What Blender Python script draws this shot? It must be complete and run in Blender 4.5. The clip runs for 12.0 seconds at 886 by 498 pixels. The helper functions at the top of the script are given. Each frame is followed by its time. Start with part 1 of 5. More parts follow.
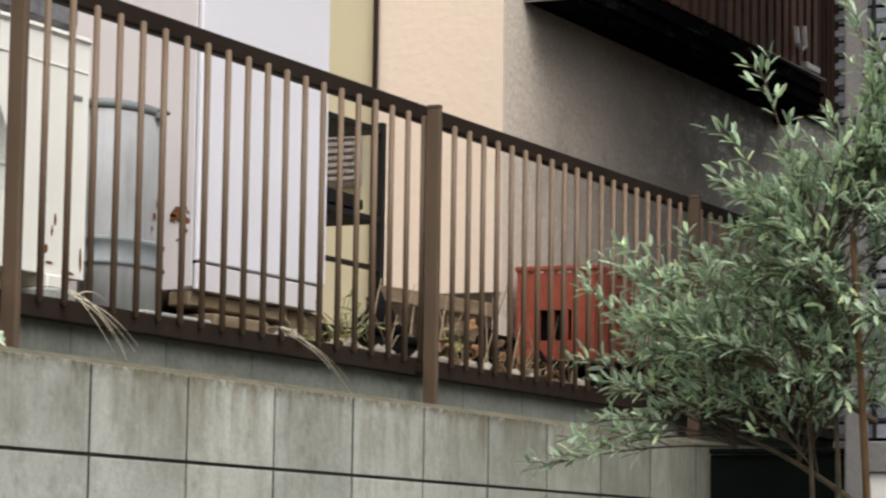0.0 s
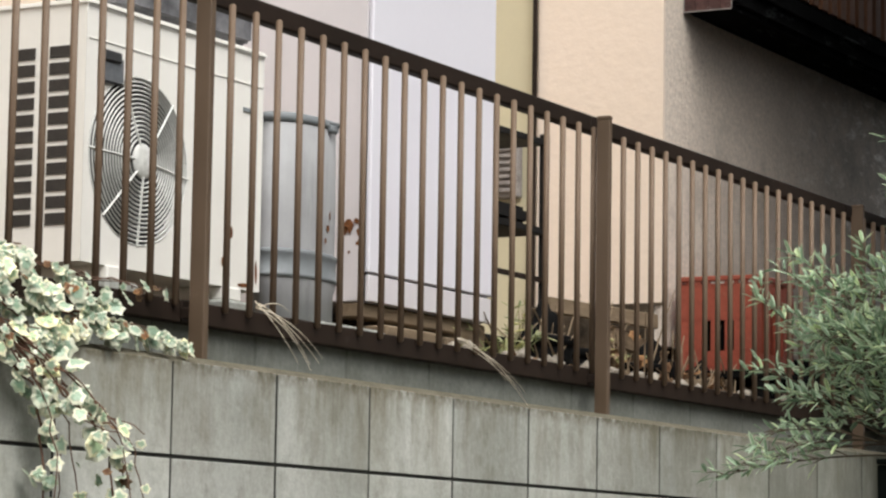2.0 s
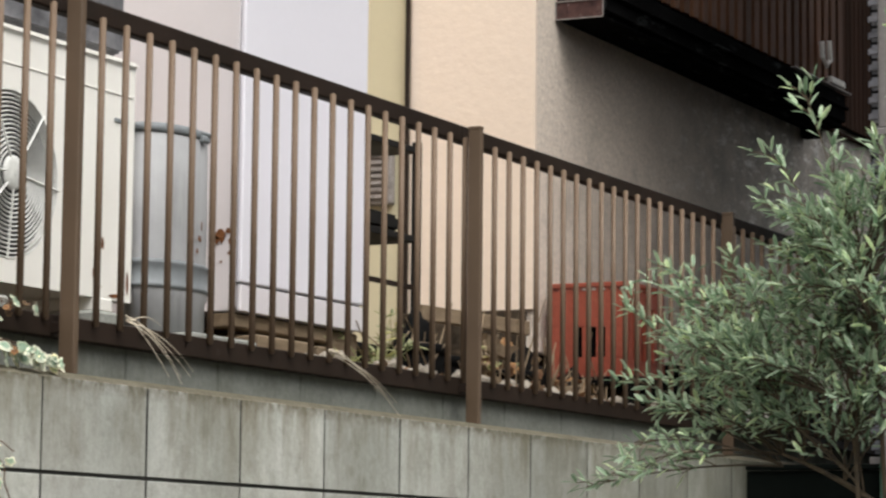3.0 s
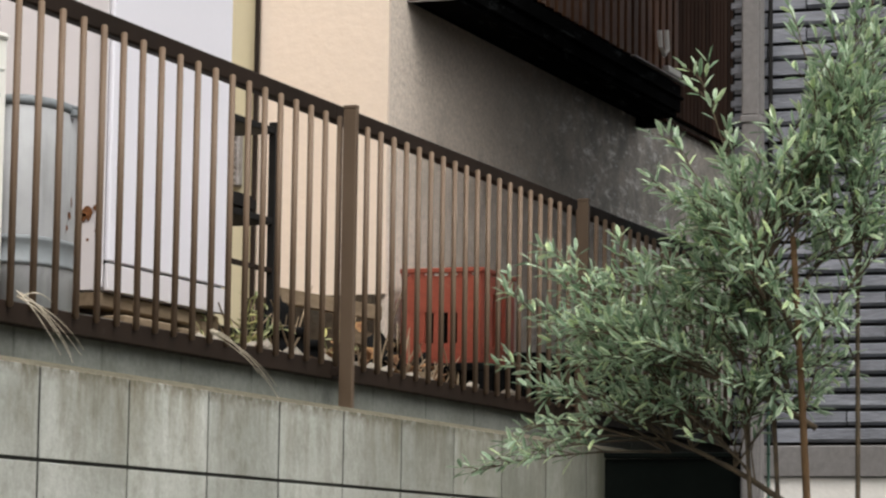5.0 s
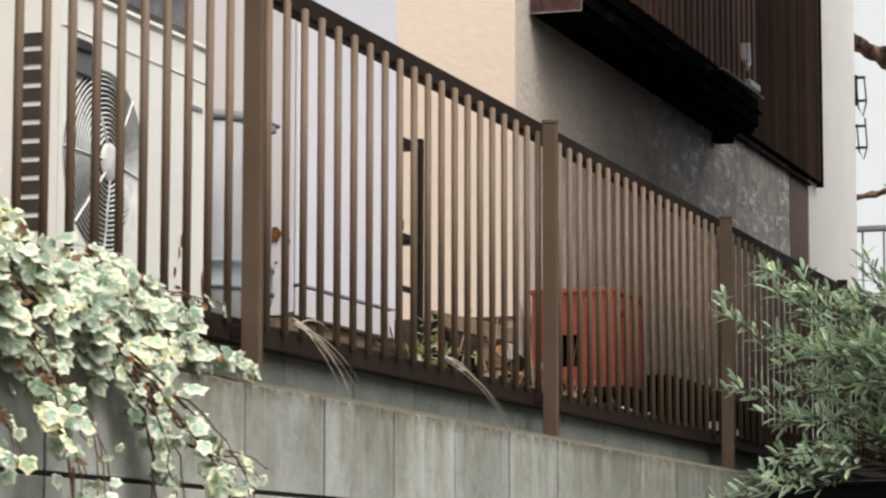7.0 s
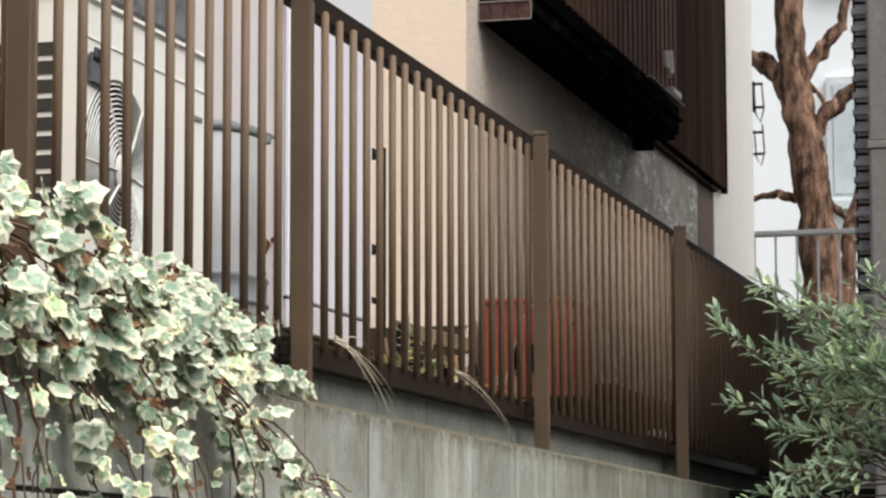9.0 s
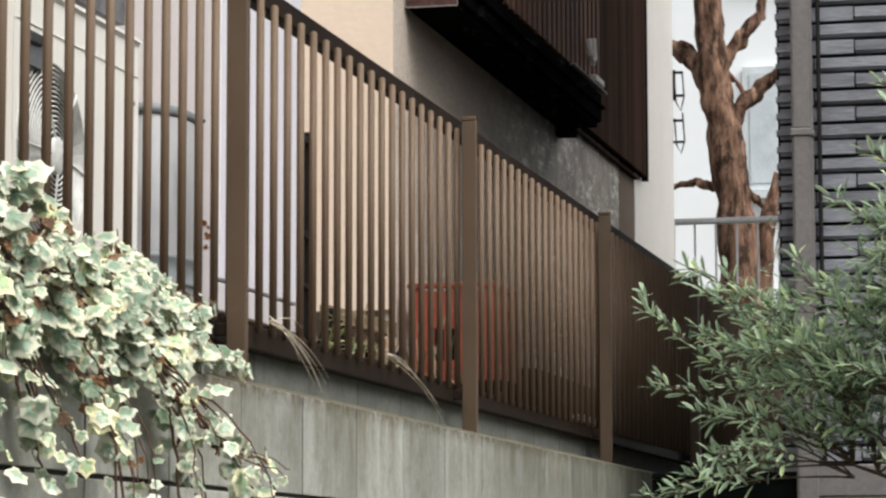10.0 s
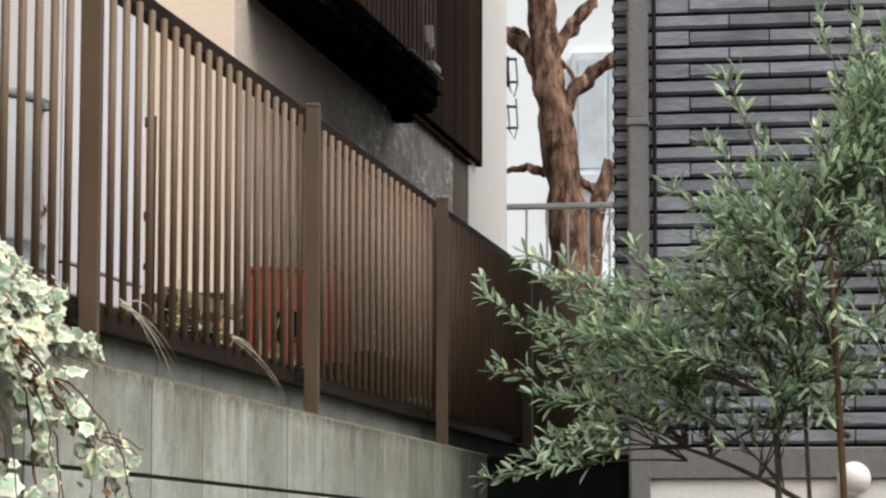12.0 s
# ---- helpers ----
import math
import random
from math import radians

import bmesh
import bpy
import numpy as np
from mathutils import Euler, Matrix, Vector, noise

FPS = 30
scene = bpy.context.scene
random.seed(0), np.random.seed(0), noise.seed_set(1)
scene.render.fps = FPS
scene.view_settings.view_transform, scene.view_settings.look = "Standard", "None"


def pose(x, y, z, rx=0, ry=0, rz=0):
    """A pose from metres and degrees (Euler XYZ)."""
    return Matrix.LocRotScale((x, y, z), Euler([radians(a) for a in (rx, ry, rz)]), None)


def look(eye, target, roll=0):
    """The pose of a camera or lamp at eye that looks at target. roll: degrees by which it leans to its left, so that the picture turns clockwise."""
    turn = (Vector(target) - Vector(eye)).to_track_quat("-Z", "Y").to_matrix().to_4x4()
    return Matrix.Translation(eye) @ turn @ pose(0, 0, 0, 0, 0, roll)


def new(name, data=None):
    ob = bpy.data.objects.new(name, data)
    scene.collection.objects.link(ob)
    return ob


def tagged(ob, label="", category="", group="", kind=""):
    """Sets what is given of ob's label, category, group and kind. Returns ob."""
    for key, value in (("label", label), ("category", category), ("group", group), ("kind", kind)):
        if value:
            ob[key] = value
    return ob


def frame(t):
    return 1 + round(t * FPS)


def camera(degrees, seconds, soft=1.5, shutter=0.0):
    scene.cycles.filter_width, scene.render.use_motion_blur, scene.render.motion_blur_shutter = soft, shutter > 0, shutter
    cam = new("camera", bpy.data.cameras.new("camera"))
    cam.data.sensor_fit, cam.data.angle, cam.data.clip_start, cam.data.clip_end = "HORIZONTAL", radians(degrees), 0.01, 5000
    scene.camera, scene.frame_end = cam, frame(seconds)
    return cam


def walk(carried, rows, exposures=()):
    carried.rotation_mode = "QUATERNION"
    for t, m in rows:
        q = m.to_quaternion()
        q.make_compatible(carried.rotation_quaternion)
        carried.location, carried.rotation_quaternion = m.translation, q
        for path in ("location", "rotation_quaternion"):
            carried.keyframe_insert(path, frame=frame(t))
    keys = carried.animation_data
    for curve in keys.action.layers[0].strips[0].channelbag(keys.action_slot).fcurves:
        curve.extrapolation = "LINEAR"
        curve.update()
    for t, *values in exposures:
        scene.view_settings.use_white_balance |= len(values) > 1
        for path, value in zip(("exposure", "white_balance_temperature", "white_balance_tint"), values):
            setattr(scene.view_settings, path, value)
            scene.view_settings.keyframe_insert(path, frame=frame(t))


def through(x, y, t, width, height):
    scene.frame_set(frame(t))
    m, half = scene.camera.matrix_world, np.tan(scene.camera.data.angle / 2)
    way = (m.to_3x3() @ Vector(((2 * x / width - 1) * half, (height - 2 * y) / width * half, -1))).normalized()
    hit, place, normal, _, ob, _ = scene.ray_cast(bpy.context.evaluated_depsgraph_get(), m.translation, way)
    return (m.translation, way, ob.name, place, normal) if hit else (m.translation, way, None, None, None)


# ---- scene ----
cam = camera(17.8, 12.0, soft=2.3, shutter=0.4)
PATH = [
    (0, (-6.958, -3.43, -0.468), (-5.175, -2.552, -0.241), 0.9),
    (0.5, (-7.0, -3.363, -0.472), (-5.228, -2.465, -0.241), 0.8),
    (1, (-7.015, -3.31, -0.491), (-5.253, -2.393, -0.255), 0.7),
    (1.5, (-7.036, -3.315, -0.484), (-5.286, -2.376, -0.249), 0.8),
    (2, (-7.04, -3.336, -0.476), (-5.3, -2.379, -0.242), 0.9),
    (2.5, (-7.048, -3.358, -0.467), (-5.288, -2.437, -0.234), 0.8),
    (3, (-7.058, -3.358, -0.438), (-5.276, -2.478, -0.206), 0.6),
    (3.5, (-7.063, -3.332, -0.437), (-5.261, -2.497, -0.205), 0.6),
    (5.5, (-7.038, -2.803, -0.461), (-5.181, -2.097, -0.229), 0.6),
    (6, (-6.993, -2.53, -0.443), (-5.131, -1.84, -0.206), 0.3),
    (6.5, (-7.021, -2.308, -0.437), (-5.152, -1.637, -0.198), 0.3),
    (7, (-7.035, -2.09, -0.415), (-5.157, -1.446, -0.173), 0.1),
    (9, (-7.117, -1.643, -0.37), (-5.201, -1.123, -0.13), -0.1),
    (9.5, (-7.156, -1.631, -0.379), (-5.231, -1.141, -0.142), -0.1),
    (10, (-7.186, -1.622, -0.39), (-5.254, -1.16, -0.158), -0.1),
    (10.5, (-7.22, -1.622, -0.391), (-5.28, -1.189, -0.166), 0.0),
    (11, (-7.248, -1.623, -0.404), (-5.301, -1.221, -0.181), -0.1),
    (11.5, (-7.288, -1.625, -0.394), (-5.335, -1.254, -0.174), 0.0),
    (12, (-7.313, -1.605, -0.394), (-5.354, -1.263, -0.175), 0.1),
]
walk(cam, [(t, look(e, a, r)) for t, e, a, r in PATH])

# world, sun, exposure
SUN_EL, SUN_AZ = 55.0, 212.0            # degrees; azimuth counted from +y, clockwise
world = bpy.data.worlds.new("sky")
scene.world = world
world.use_nodes = True
wn = world.node_tree
sky = wn.nodes.new("ShaderNodeTexSky")
sky.sky_type, sky.sun_disc = "NISHITA", False
sky.sun_elevation, sky.sun_rotation = radians(SUN_EL), radians(SUN_AZ)
sky.air_density, sky.dust_density, sky.ozone_density = 1.0, 6.0, 1.0
pale = wn.nodes.new("ShaderNodeHueSaturation")
pale.inputs["Saturation"].default_value = 0.18
wn.links.new(sky.outputs["Color"], pale.inputs["Color"])
wn.links.new(pale.outputs["Color"], wn.nodes["Background"].inputs["Color"])
wn.nodes["Background"].inputs["Strength"].default_value = 0.15
sun_data = bpy.data.lights.new("sun", "SUN")
sun_data.energy, sun_data.angle, sun_data.color = 1.1, radians(40), (1.0, 0.96, 0.9)
sun = new("sun", sun_data)
sun_way = Vector((math.sin(radians(SUN_AZ)) * math.cos(radians(SUN_EL)), math.cos(radians(SUN_AZ)) * math.cos(radians(SUN_EL)), math.sin(radians(SUN_EL))))
sun.matrix_world = look(sun_way * 40, (0, 0, 0))
scene.view_settings.exposure = 0.5


# ---- materials ----
def node(nt, kind, **inputs):
    n = nt.nodes.new(kind)
    for k, v in inputs.items():
        n.inputs[k.replace("_", " ")].default_value = v
    return n


def ramp(nt, fac, stops):
    r = nt.nodes.new("ShaderNodeValToRGB")
    els = r.color_ramp.elements
    while len(els) < len(stops):
        els.new(0.5)
    for e, (p, c) in zip(els, stops):
        e.position, e.color = p, (*c, 1)
    nt.links.new(fac, r.inputs["Fac"])
    return r.outputs["Color"]


def mixc(nt, fac, a, b, mode="MIX"):
    m = nt.nodes.new("ShaderNodeMix")
    m.data_type, m.blend_type = "RGBA", mode
    for sock, v in ((m.inputs[0], fac), (m.inputs[6], a), (m.inputs[7], b)):
        if isinstance(v, (int, float)):
            sock.default_value = v
        elif isinstance(v, tuple):
            sock.default_value = (*v, 1)
        else:
            nt.links.new(v, sock)
    return m.outputs[2]


def noise_tex(nt, scale, detail=6, stretch=(1, 1, 1), rough=0.6):
    geo = nt.nodes.new("ShaderNodeNewGeometry")
    mp = nt.nodes.new("ShaderNodeMapping")
    mp.inputs["Scale"].default_value = stretch
    nt.links.new(geo.outputs["Position"], mp.inputs["Vector"])
    n = node(nt, "ShaderNodeTexNoise", Scale=scale, Detail=detail, Roughness=rough)
    nt.links.new(mp.outputs["Vector"], n.inputs["Vector"])
    return n.outputs["Fac"]


def mat(name, color, dark=None, rough=0.6, metal=0.0, coarse=3.0, fine=60.0, bump=0.1, bump_scale=None, stretch=(1, 1, 1), dirt=None, dirt_scale=2.0,
        dirt_stretch=(1, 1, 1), dirt_lim=(0.5, 0.7), vary=0.0, spec=0.4, grain=0.8, specks=None, speck_scale=42, speck_lim=(0.45, 0.68), streak=None, speck_run=None):
    """A surface: two colours mixed by coarse and fine grain, a stain over it, relief, and a shade of its own for each piece."""
    m = bpy.data.materials.new(name)
    m.use_nodes = True
    nt = m.node_tree
    b = nt.nodes["Principled BSDF"]
    dark = dark or tuple(c * 0.75 for c in color)
    c = ramp(nt, noise_tex(nt, coarse, stretch=stretch), [(0.3, dark), (0.7, color)])
    f = ramp(nt, noise_tex(nt, fine, 3, stretch), [(0.25, (0.72, 0.72, 0.72)), (0.75, (1.12, 1.12, 1.12))])
    c = mixc(nt, grain, c, f, "MULTIPLY")
    if dirt:
        d = ramp(nt, noise_tex(nt, dirt_scale, 8, dirt_stretch, 0.7), [(dirt_lim[0], (0, 0, 0)), (dirt_lim[1], (1, 1, 1))])
        c = mixc(nt, d, c, dirt)
    if specks:
        broad = ramp(nt, noise_tex(nt, 3.1, 4), [(speck_lim[0], (0, 0, 0)), (speck_lim[1], (1, 1, 1))])
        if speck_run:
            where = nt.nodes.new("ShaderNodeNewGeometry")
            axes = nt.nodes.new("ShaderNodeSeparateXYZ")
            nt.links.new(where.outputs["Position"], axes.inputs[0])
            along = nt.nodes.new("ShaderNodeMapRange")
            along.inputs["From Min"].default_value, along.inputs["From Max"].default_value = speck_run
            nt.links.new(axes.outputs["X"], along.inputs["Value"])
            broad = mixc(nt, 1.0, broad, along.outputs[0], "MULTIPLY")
            # Shade below the balcony painted in with the wall's own mottling, by x.
            dark_mottle = mixc(nt, 1.0, ramp(nt, noise_tex(nt, 9, 6, rough=0.75), [(0.3, (0.35, 0.35, 0.35)), (0.6, (0.9, 0.9, 0.9))]), along.outputs[0], "MULTIPLY")
            c = mixc(nt, dark_mottle, c, (0.27, 0.26, 0.235))
        tiny = ramp(nt, noise_tex(nt, speck_scale, 6, (0.4, 1, 1), 0.75), [(0.52, (0, 0, 0)), (0.66, (1, 1, 1))])
        c = mixc(nt, mixc(nt, 1.0, broad, tiny, "MULTIPLY"), c, specks)
    if streak:
        where = ramp(nt, noise_tex(nt, 2.3, 5), [(0.4, (0, 0, 0)), (0.66, (0.9, 0.9, 0.9))])
        runs = ramp(nt, noise_tex(nt, 30, 5, (1, 1, 0.07), 0.7), [(0.48, (0, 0, 0)), (0.66, (1, 1, 1))])
        c = mixc(nt, mixc(nt, 1.0, where, runs, "MULTIPLY"), c, streak)
    if vary:
        info = nt.nodes.new("ShaderNodeObjectInfo")
        v = ramp(nt, info.outputs["Random"], [(0.0, (1 - vary,) * 3), (1.0, (1 + vary * 0.6,) * 3)])
        c = mixc(nt, 1.0, c, v, "MULTIPLY")
    nt.links.new(c, b.inputs["Base Color"])
    rr = nt.nodes.new("ShaderNodeMapRange")
    rr.inputs["To Min"].default_value, rr.inputs["To Max"].default_value = max(rough - 0.12, 0.05), min(rough + 0.12, 1)
    nt.links.new(noise_tex(nt, coarse * 4), rr.inputs["Value"])
    nt.links.new(rr.outputs[0], b.inputs["Roughness"])
    b.inputs["Metallic"].default_value = metal
    b.inputs["Specular IOR Level"].default_value = spec
    if bump:
        bp = node(nt, "ShaderNodeBump", Strength=bump, Distance=0.01)
        nt.links.new(noise_tex(nt, bump_scale or fine, 5, stretch), bp.inputs["Height"])
        nt.links.new(bp.outputs["Normal"], b.inputs["Normal"])
    return m


def leaf_mat(name, inner, outer, tip=(0.25, 0.3, 0.1), rough=0.4, through=0.25):
    """Leaf: inner colour at the midrib, outer at the margin (attribute rim), tint varied leaf by leaf."""
    m = bpy.data.materials.new(name)
    m.use_nodes = True
    nt = m.node_tree
    b = nt.nodes["Principled BSDF"]
    at = nt.nodes.new("ShaderNodeAttribute")
    at.attribute_name = "rim"
    geo = nt.nodes.new("ShaderNodeNewGeometry")
    info = nt.nodes.new("ShaderNodeObjectInfo")
    add = nt.nodes.new("ShaderNodeMath")
    add.operation = "ADD"
    nt.links.new(geo.outputs["Random Per Island"], add.inputs[0])
    nt.links.new(info.outputs["Random"], add.inputs[1])
    fr = nt.nodes.new("ShaderNodeMath")
    fr.operation = "FRACT"
    nt.links.new(add.outputs[0], fr.inputs[0])
    wob = nt.nodes.new("ShaderNodeMath")
    wob.operation = "MULTIPLY_ADD"
    nt.links.new(noise_tex(nt, 55, 2), wob.inputs[0])
    wob.inputs[1].default_value = 0.9
    wob.inputs[2].default_value = -0.45
    s = nt.nodes.new("ShaderNodeMath")
    s.operation = "ADD"
    nt.links.new(at.outputs["Fac"], s.inputs[0])
    nt.links.new(wob.outputs[0], s.inputs[1])
    c = ramp(nt, s.outputs[0], [(0.35, inner), (0.62, outer)])
    tint = ramp(nt, fr.outputs[0], [(0.0, (0.36, 0.44, 0.36)), (0.45, (0.95, 0.97, 0.95)), (0.82, (1.2, 1.18, 1.1)), (1.0, (1.5, 1.42, 1.05))])
    c = mixc(nt, 1.0, c, tint, "MULTIPLY")
    nt.links.new(c, b.inputs["Base Color"])
    b.inputs["Roughness"].default_value = rough
    tr = nt.nodes.new("ShaderNodeBsdfTranslucent")
    nt.links.new(c, tr.inputs["Color"])
    mx = nt.nodes.new("ShaderNodeMixShader")
    mx.inputs[0].default_value = through
    nt.links.new(b.outputs[0], mx.inputs[1])
    nt.links.new(tr.outputs[0], mx.inputs[2])
    nt.links.new(mx.outputs[0], nt.nodes["Material Output"].inputs["Surface"])
    return m


def block_mat():
    """Pale concrete block, blotched, with brown runs washed down from the top of the wall, a mossy upper edge, and moss
    and shade painted darker towards +x.
    """
    m = bpy.data.materials.new("concrete_block")
    m.use_nodes = True
    nt = m.node_tree
    b = nt.nodes["Principled BSDF"]
    geo = nt.nodes.new("ShaderNodeNewGeometry")
    sep = nt.nodes.new("ShaderNodeSeparateXYZ")
    nt.links.new(geo.outputs["Position"], sep.inputs[0])

    def height(z0, z1):
        mr = nt.nodes.new("ShaderNodeMapRange")
        mr.inputs["From Min"].default_value, mr.inputs["From Max"].default_value = z0, z1
        nt.links.new(sep.outputs["Z"], mr.inputs["Value"])
        return mr.outputs[0]

    c = ramp(nt, noise_tex(nt, 2.2, 5), [(0.3, (0.36, 0.375, 0.335)), (0.7, (0.53, 0.54, 0.495))])
    c = mixc(nt, 0.8, c, ramp(nt, noise_tex(nt, 85, 4), [(0.25, (0.8, 0.8, 0.8)), (0.75, (1.08, 1.08, 1.08))]), "MULTIPLY")
    c = mixc(nt, ramp(nt, noise_tex(nt, 11, 7, (1, 1, 0.7), 0.72), [(0.48, (0, 0, 0)), (0.75, (0.75, 0.75, 0.75))]), c, (0.19, 0.19, 0.15))
    runs = ramp(nt, noise_tex(nt, 8, 6, (1, 1, 0.1), 0.7), [(0.38, (0, 0, 0)), (0.6, (1, 1, 1))])
    ragged = ramp(nt, noise_tex(nt, 26, 4, (1, 1, 0.3)), [(0.3, (0.35, 0.35, 0.35)), (0.65, (1, 1, 1))])
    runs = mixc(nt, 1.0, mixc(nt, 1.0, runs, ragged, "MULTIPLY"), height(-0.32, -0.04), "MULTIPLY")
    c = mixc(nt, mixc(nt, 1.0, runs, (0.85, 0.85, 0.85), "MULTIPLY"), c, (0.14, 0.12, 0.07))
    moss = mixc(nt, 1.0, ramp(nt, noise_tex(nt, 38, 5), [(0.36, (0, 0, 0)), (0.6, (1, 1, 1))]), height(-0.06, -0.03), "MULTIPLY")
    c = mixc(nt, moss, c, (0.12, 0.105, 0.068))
    pits = ramp(nt, noise_tex(nt, 60, 3, rough=0.8), [(0.66, (0, 0, 0)), (0.74, (0.7, 0.7, 0.7))])
    c = mixc(nt, pits, c, (0.1, 0.1, 0.08))
    # Shade of shrub and tiled house painted in with moss, darker towards +x.
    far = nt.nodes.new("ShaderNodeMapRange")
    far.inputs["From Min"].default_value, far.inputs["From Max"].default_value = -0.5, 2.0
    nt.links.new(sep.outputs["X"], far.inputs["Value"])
    dark_mottle = ramp(nt, noise_tex(nt, 5, 6, (1, 1, 0.4), 0.7), [(0.3, (0.3, 0.3, 0.3)), (0.6, (0.95, 0.95, 0.95))])
    c = mixc(nt, mixc(nt, 1.0, dark_mottle, far.outputs[0], "MULTIPLY"), c, (0.125, 0.13, 0.095))
    info = nt.nodes.new("ShaderNodeObjectInfo")
    c = mixc(nt, 1.0, c, ramp(nt, info.outputs["Random"], [(0.0, (0.84, 0.84, 0.84)), (1.0, (1.08, 1.08, 1.08))]), "MULTIPLY")
    nt.links.new(c, b.inputs["Base Color"])
    b.inputs["Roughness"].default_value = 0.92
    b.inputs["Specular IOR Level"].default_value = 0.2
    bp = node(nt, "ShaderNodeBump", Strength=0.35, Distance=0.006)
    nt.links.new(noise_tex(nt, 70, 5), bp.inputs["Height"])
    nt.links.new(bp.outputs["Normal"], b.inputs["Normal"])
    return m


M_BLOCK = block_mat()
M_MORTAR = mat("mossy_mortar", (0.17, 0.155, 0.115), (0.1, 0.092, 0.066), 0.95, coarse=16, fine=110, bump=0.4, spec=0.1)
# Darker copy of the kerb concrete for the strip below the bottom rail.
M_KERB_DARK = mat("dark_kerb_concrete", (0.2, 0.212, 0.192), (0.14, 0.148, 0.131), 0.9, coarse=4, bump=0.3, dirt=(0.11, 0.115, 0.095), dirt_scale=5, dirt_stretch=(1, 1, 0.3), dirt_lim=(0.5, 0.75), spec=0.15)
M_JOINT = mat("mortar", (0.045, 0.045, 0.04), rough=0.95, bump=0.3, spec=0.1)
M_KERB = mat("kerb_concrete", (0.38, 0.39, 0.36), (0.28, 0.29, 0.265), 0.9, coarse=4, bump=0.3, dirt=(0.16, 0.165, 0.14), dirt_scale=4, dirt_stretch=(1, 1, 0.25), dirt_lim=(0.55, 0.8), specks=(0.1, 0.11, 0.085), spec=0.2, streak=(0.1, 0.1, 0.075))
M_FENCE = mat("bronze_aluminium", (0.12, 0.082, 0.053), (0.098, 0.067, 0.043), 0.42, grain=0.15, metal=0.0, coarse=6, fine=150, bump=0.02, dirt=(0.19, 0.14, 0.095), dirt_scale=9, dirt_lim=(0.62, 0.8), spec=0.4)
# Lighter than the posts: sky light on the rounded bars is in this colour.
M_BALUSTER = mat("sky_lit_bronze_aluminium", (0.172, 0.12, 0.081), (0.145, 0.1, 0.067), 0.5, grain=0.12, coarse=6, fine=150, bump=0.02, dirt=(0.19, 0.145, 0.11), dirt_scale=9, dirt_lim=(0.62, 0.8), spec=0.2)
# Rails several times darker than the posts of the same fence.
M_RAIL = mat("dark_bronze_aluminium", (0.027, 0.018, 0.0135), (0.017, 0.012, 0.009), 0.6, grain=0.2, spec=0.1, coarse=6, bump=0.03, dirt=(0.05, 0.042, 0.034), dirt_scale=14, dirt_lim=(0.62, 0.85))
M_CREAM = mat("cream_stucco", (0.83, 0.71, 0.6), (0.8, 0.68, 0.565), 0.9, coarse=2, fine=45, bump=0.22, bump_scale=22, stretch=(1, 0.9, 1.1), spec=0.1, grain=0.12)
M_YELLOW = mat("yellow_panel", (0.6, 0.55, 0.385), (0.57, 0.52, 0.36), 0.7, coarse=2, bump=0.03, spec=0.2, grain=0.08)
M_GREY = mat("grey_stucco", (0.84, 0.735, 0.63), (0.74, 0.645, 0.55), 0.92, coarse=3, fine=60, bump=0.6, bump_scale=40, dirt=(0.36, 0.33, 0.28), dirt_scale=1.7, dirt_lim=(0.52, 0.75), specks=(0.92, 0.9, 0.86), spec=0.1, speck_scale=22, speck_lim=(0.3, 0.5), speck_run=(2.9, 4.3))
M_PILLAR = mat("brown_grey_paint", (0.19, 0.145, 0.115), (0.13, 0.1, 0.08), 0.85, coarse=3, bump=0.2, spec=0.15)
M_WHITEWALL = mat("white_stucco", (0.84, 0.81, 0.76), (0.78, 0.745, 0.7), 0.9, grain=0.2, coarse=3, bump=0.3, spec=0.2)
M_FOUND = mat("foundation", (0.1, 0.076, 0.052), (0.02, 0.016, 0.012), 0.95, coarse=14, bump=0.5, dirt=(0.05, 0.045, 0.035), dirt_scale=7, spec=0.1)
M_SOIL = mat("soil", (0.14, 0.11, 0.08), (0.06, 0.05, 0.035), 1.0, coarse=14, fine=80, bump=1.0, spec=0.05)
M_RUBBLE = mat("broken_stone", (0.42, 0.38, 0.32), (0.2, 0.175, 0.14), 0.95, coarse=20, bump=0.4, spec=0.1)
M_ASPHALT = mat("worn_asphalt", (0.085, 0.083, 0.08), (0.06, 0.059, 0.057), 0.9, coarse=1, fine=120, bump=0.5, spec=0.2)
M_TILE = mat("black_tile", (0.3, 0.312, 0.35), (0.15, 0.157, 0.18), 0.55, coarse=10, fine=70, bump=0.5, stretch=(1, 0.35, 2.2), vary=0.3, spec=0.4)
M_TILEGAP = mat("tile_joint", (0.012, 0.012, 0.013), rough=0.95, bump=0, spec=0.1)
M_SPOUT = mat("grey_pvc", (0.2, 0.19, 0.185), (0.17, 0.16, 0.155), 0.5, coarse=3, bump=0.02)
M_AC = mat("ivory_enamel", (0.8, 0.79, 0.74), (0.75, 0.735, 0.68), 0.4, grain=0.06, coarse=3, bump=0.02, dirt=(0.4, 0.3, 0.2), dirt_scale=12, dirt_lim=(0.72, 0.85))
M_ACDARK = mat("fan_shadow_plastic", (0.045, 0.046, 0.048), rough=0.5, bump=0.02)
M_ACWIRE = mat("grille_plastic", (0.74, 0.75, 0.71), rough=0.45, bump=0)
M_FIN = mat("condenser_fins", (0.05, 0.045, 0.04), rough=0.6, metal=0.3, bump=0.1)
M_GREYP = mat("grey_plastic", (0.14, 0.15, 0.16), rough=0.5, bump=0.03)
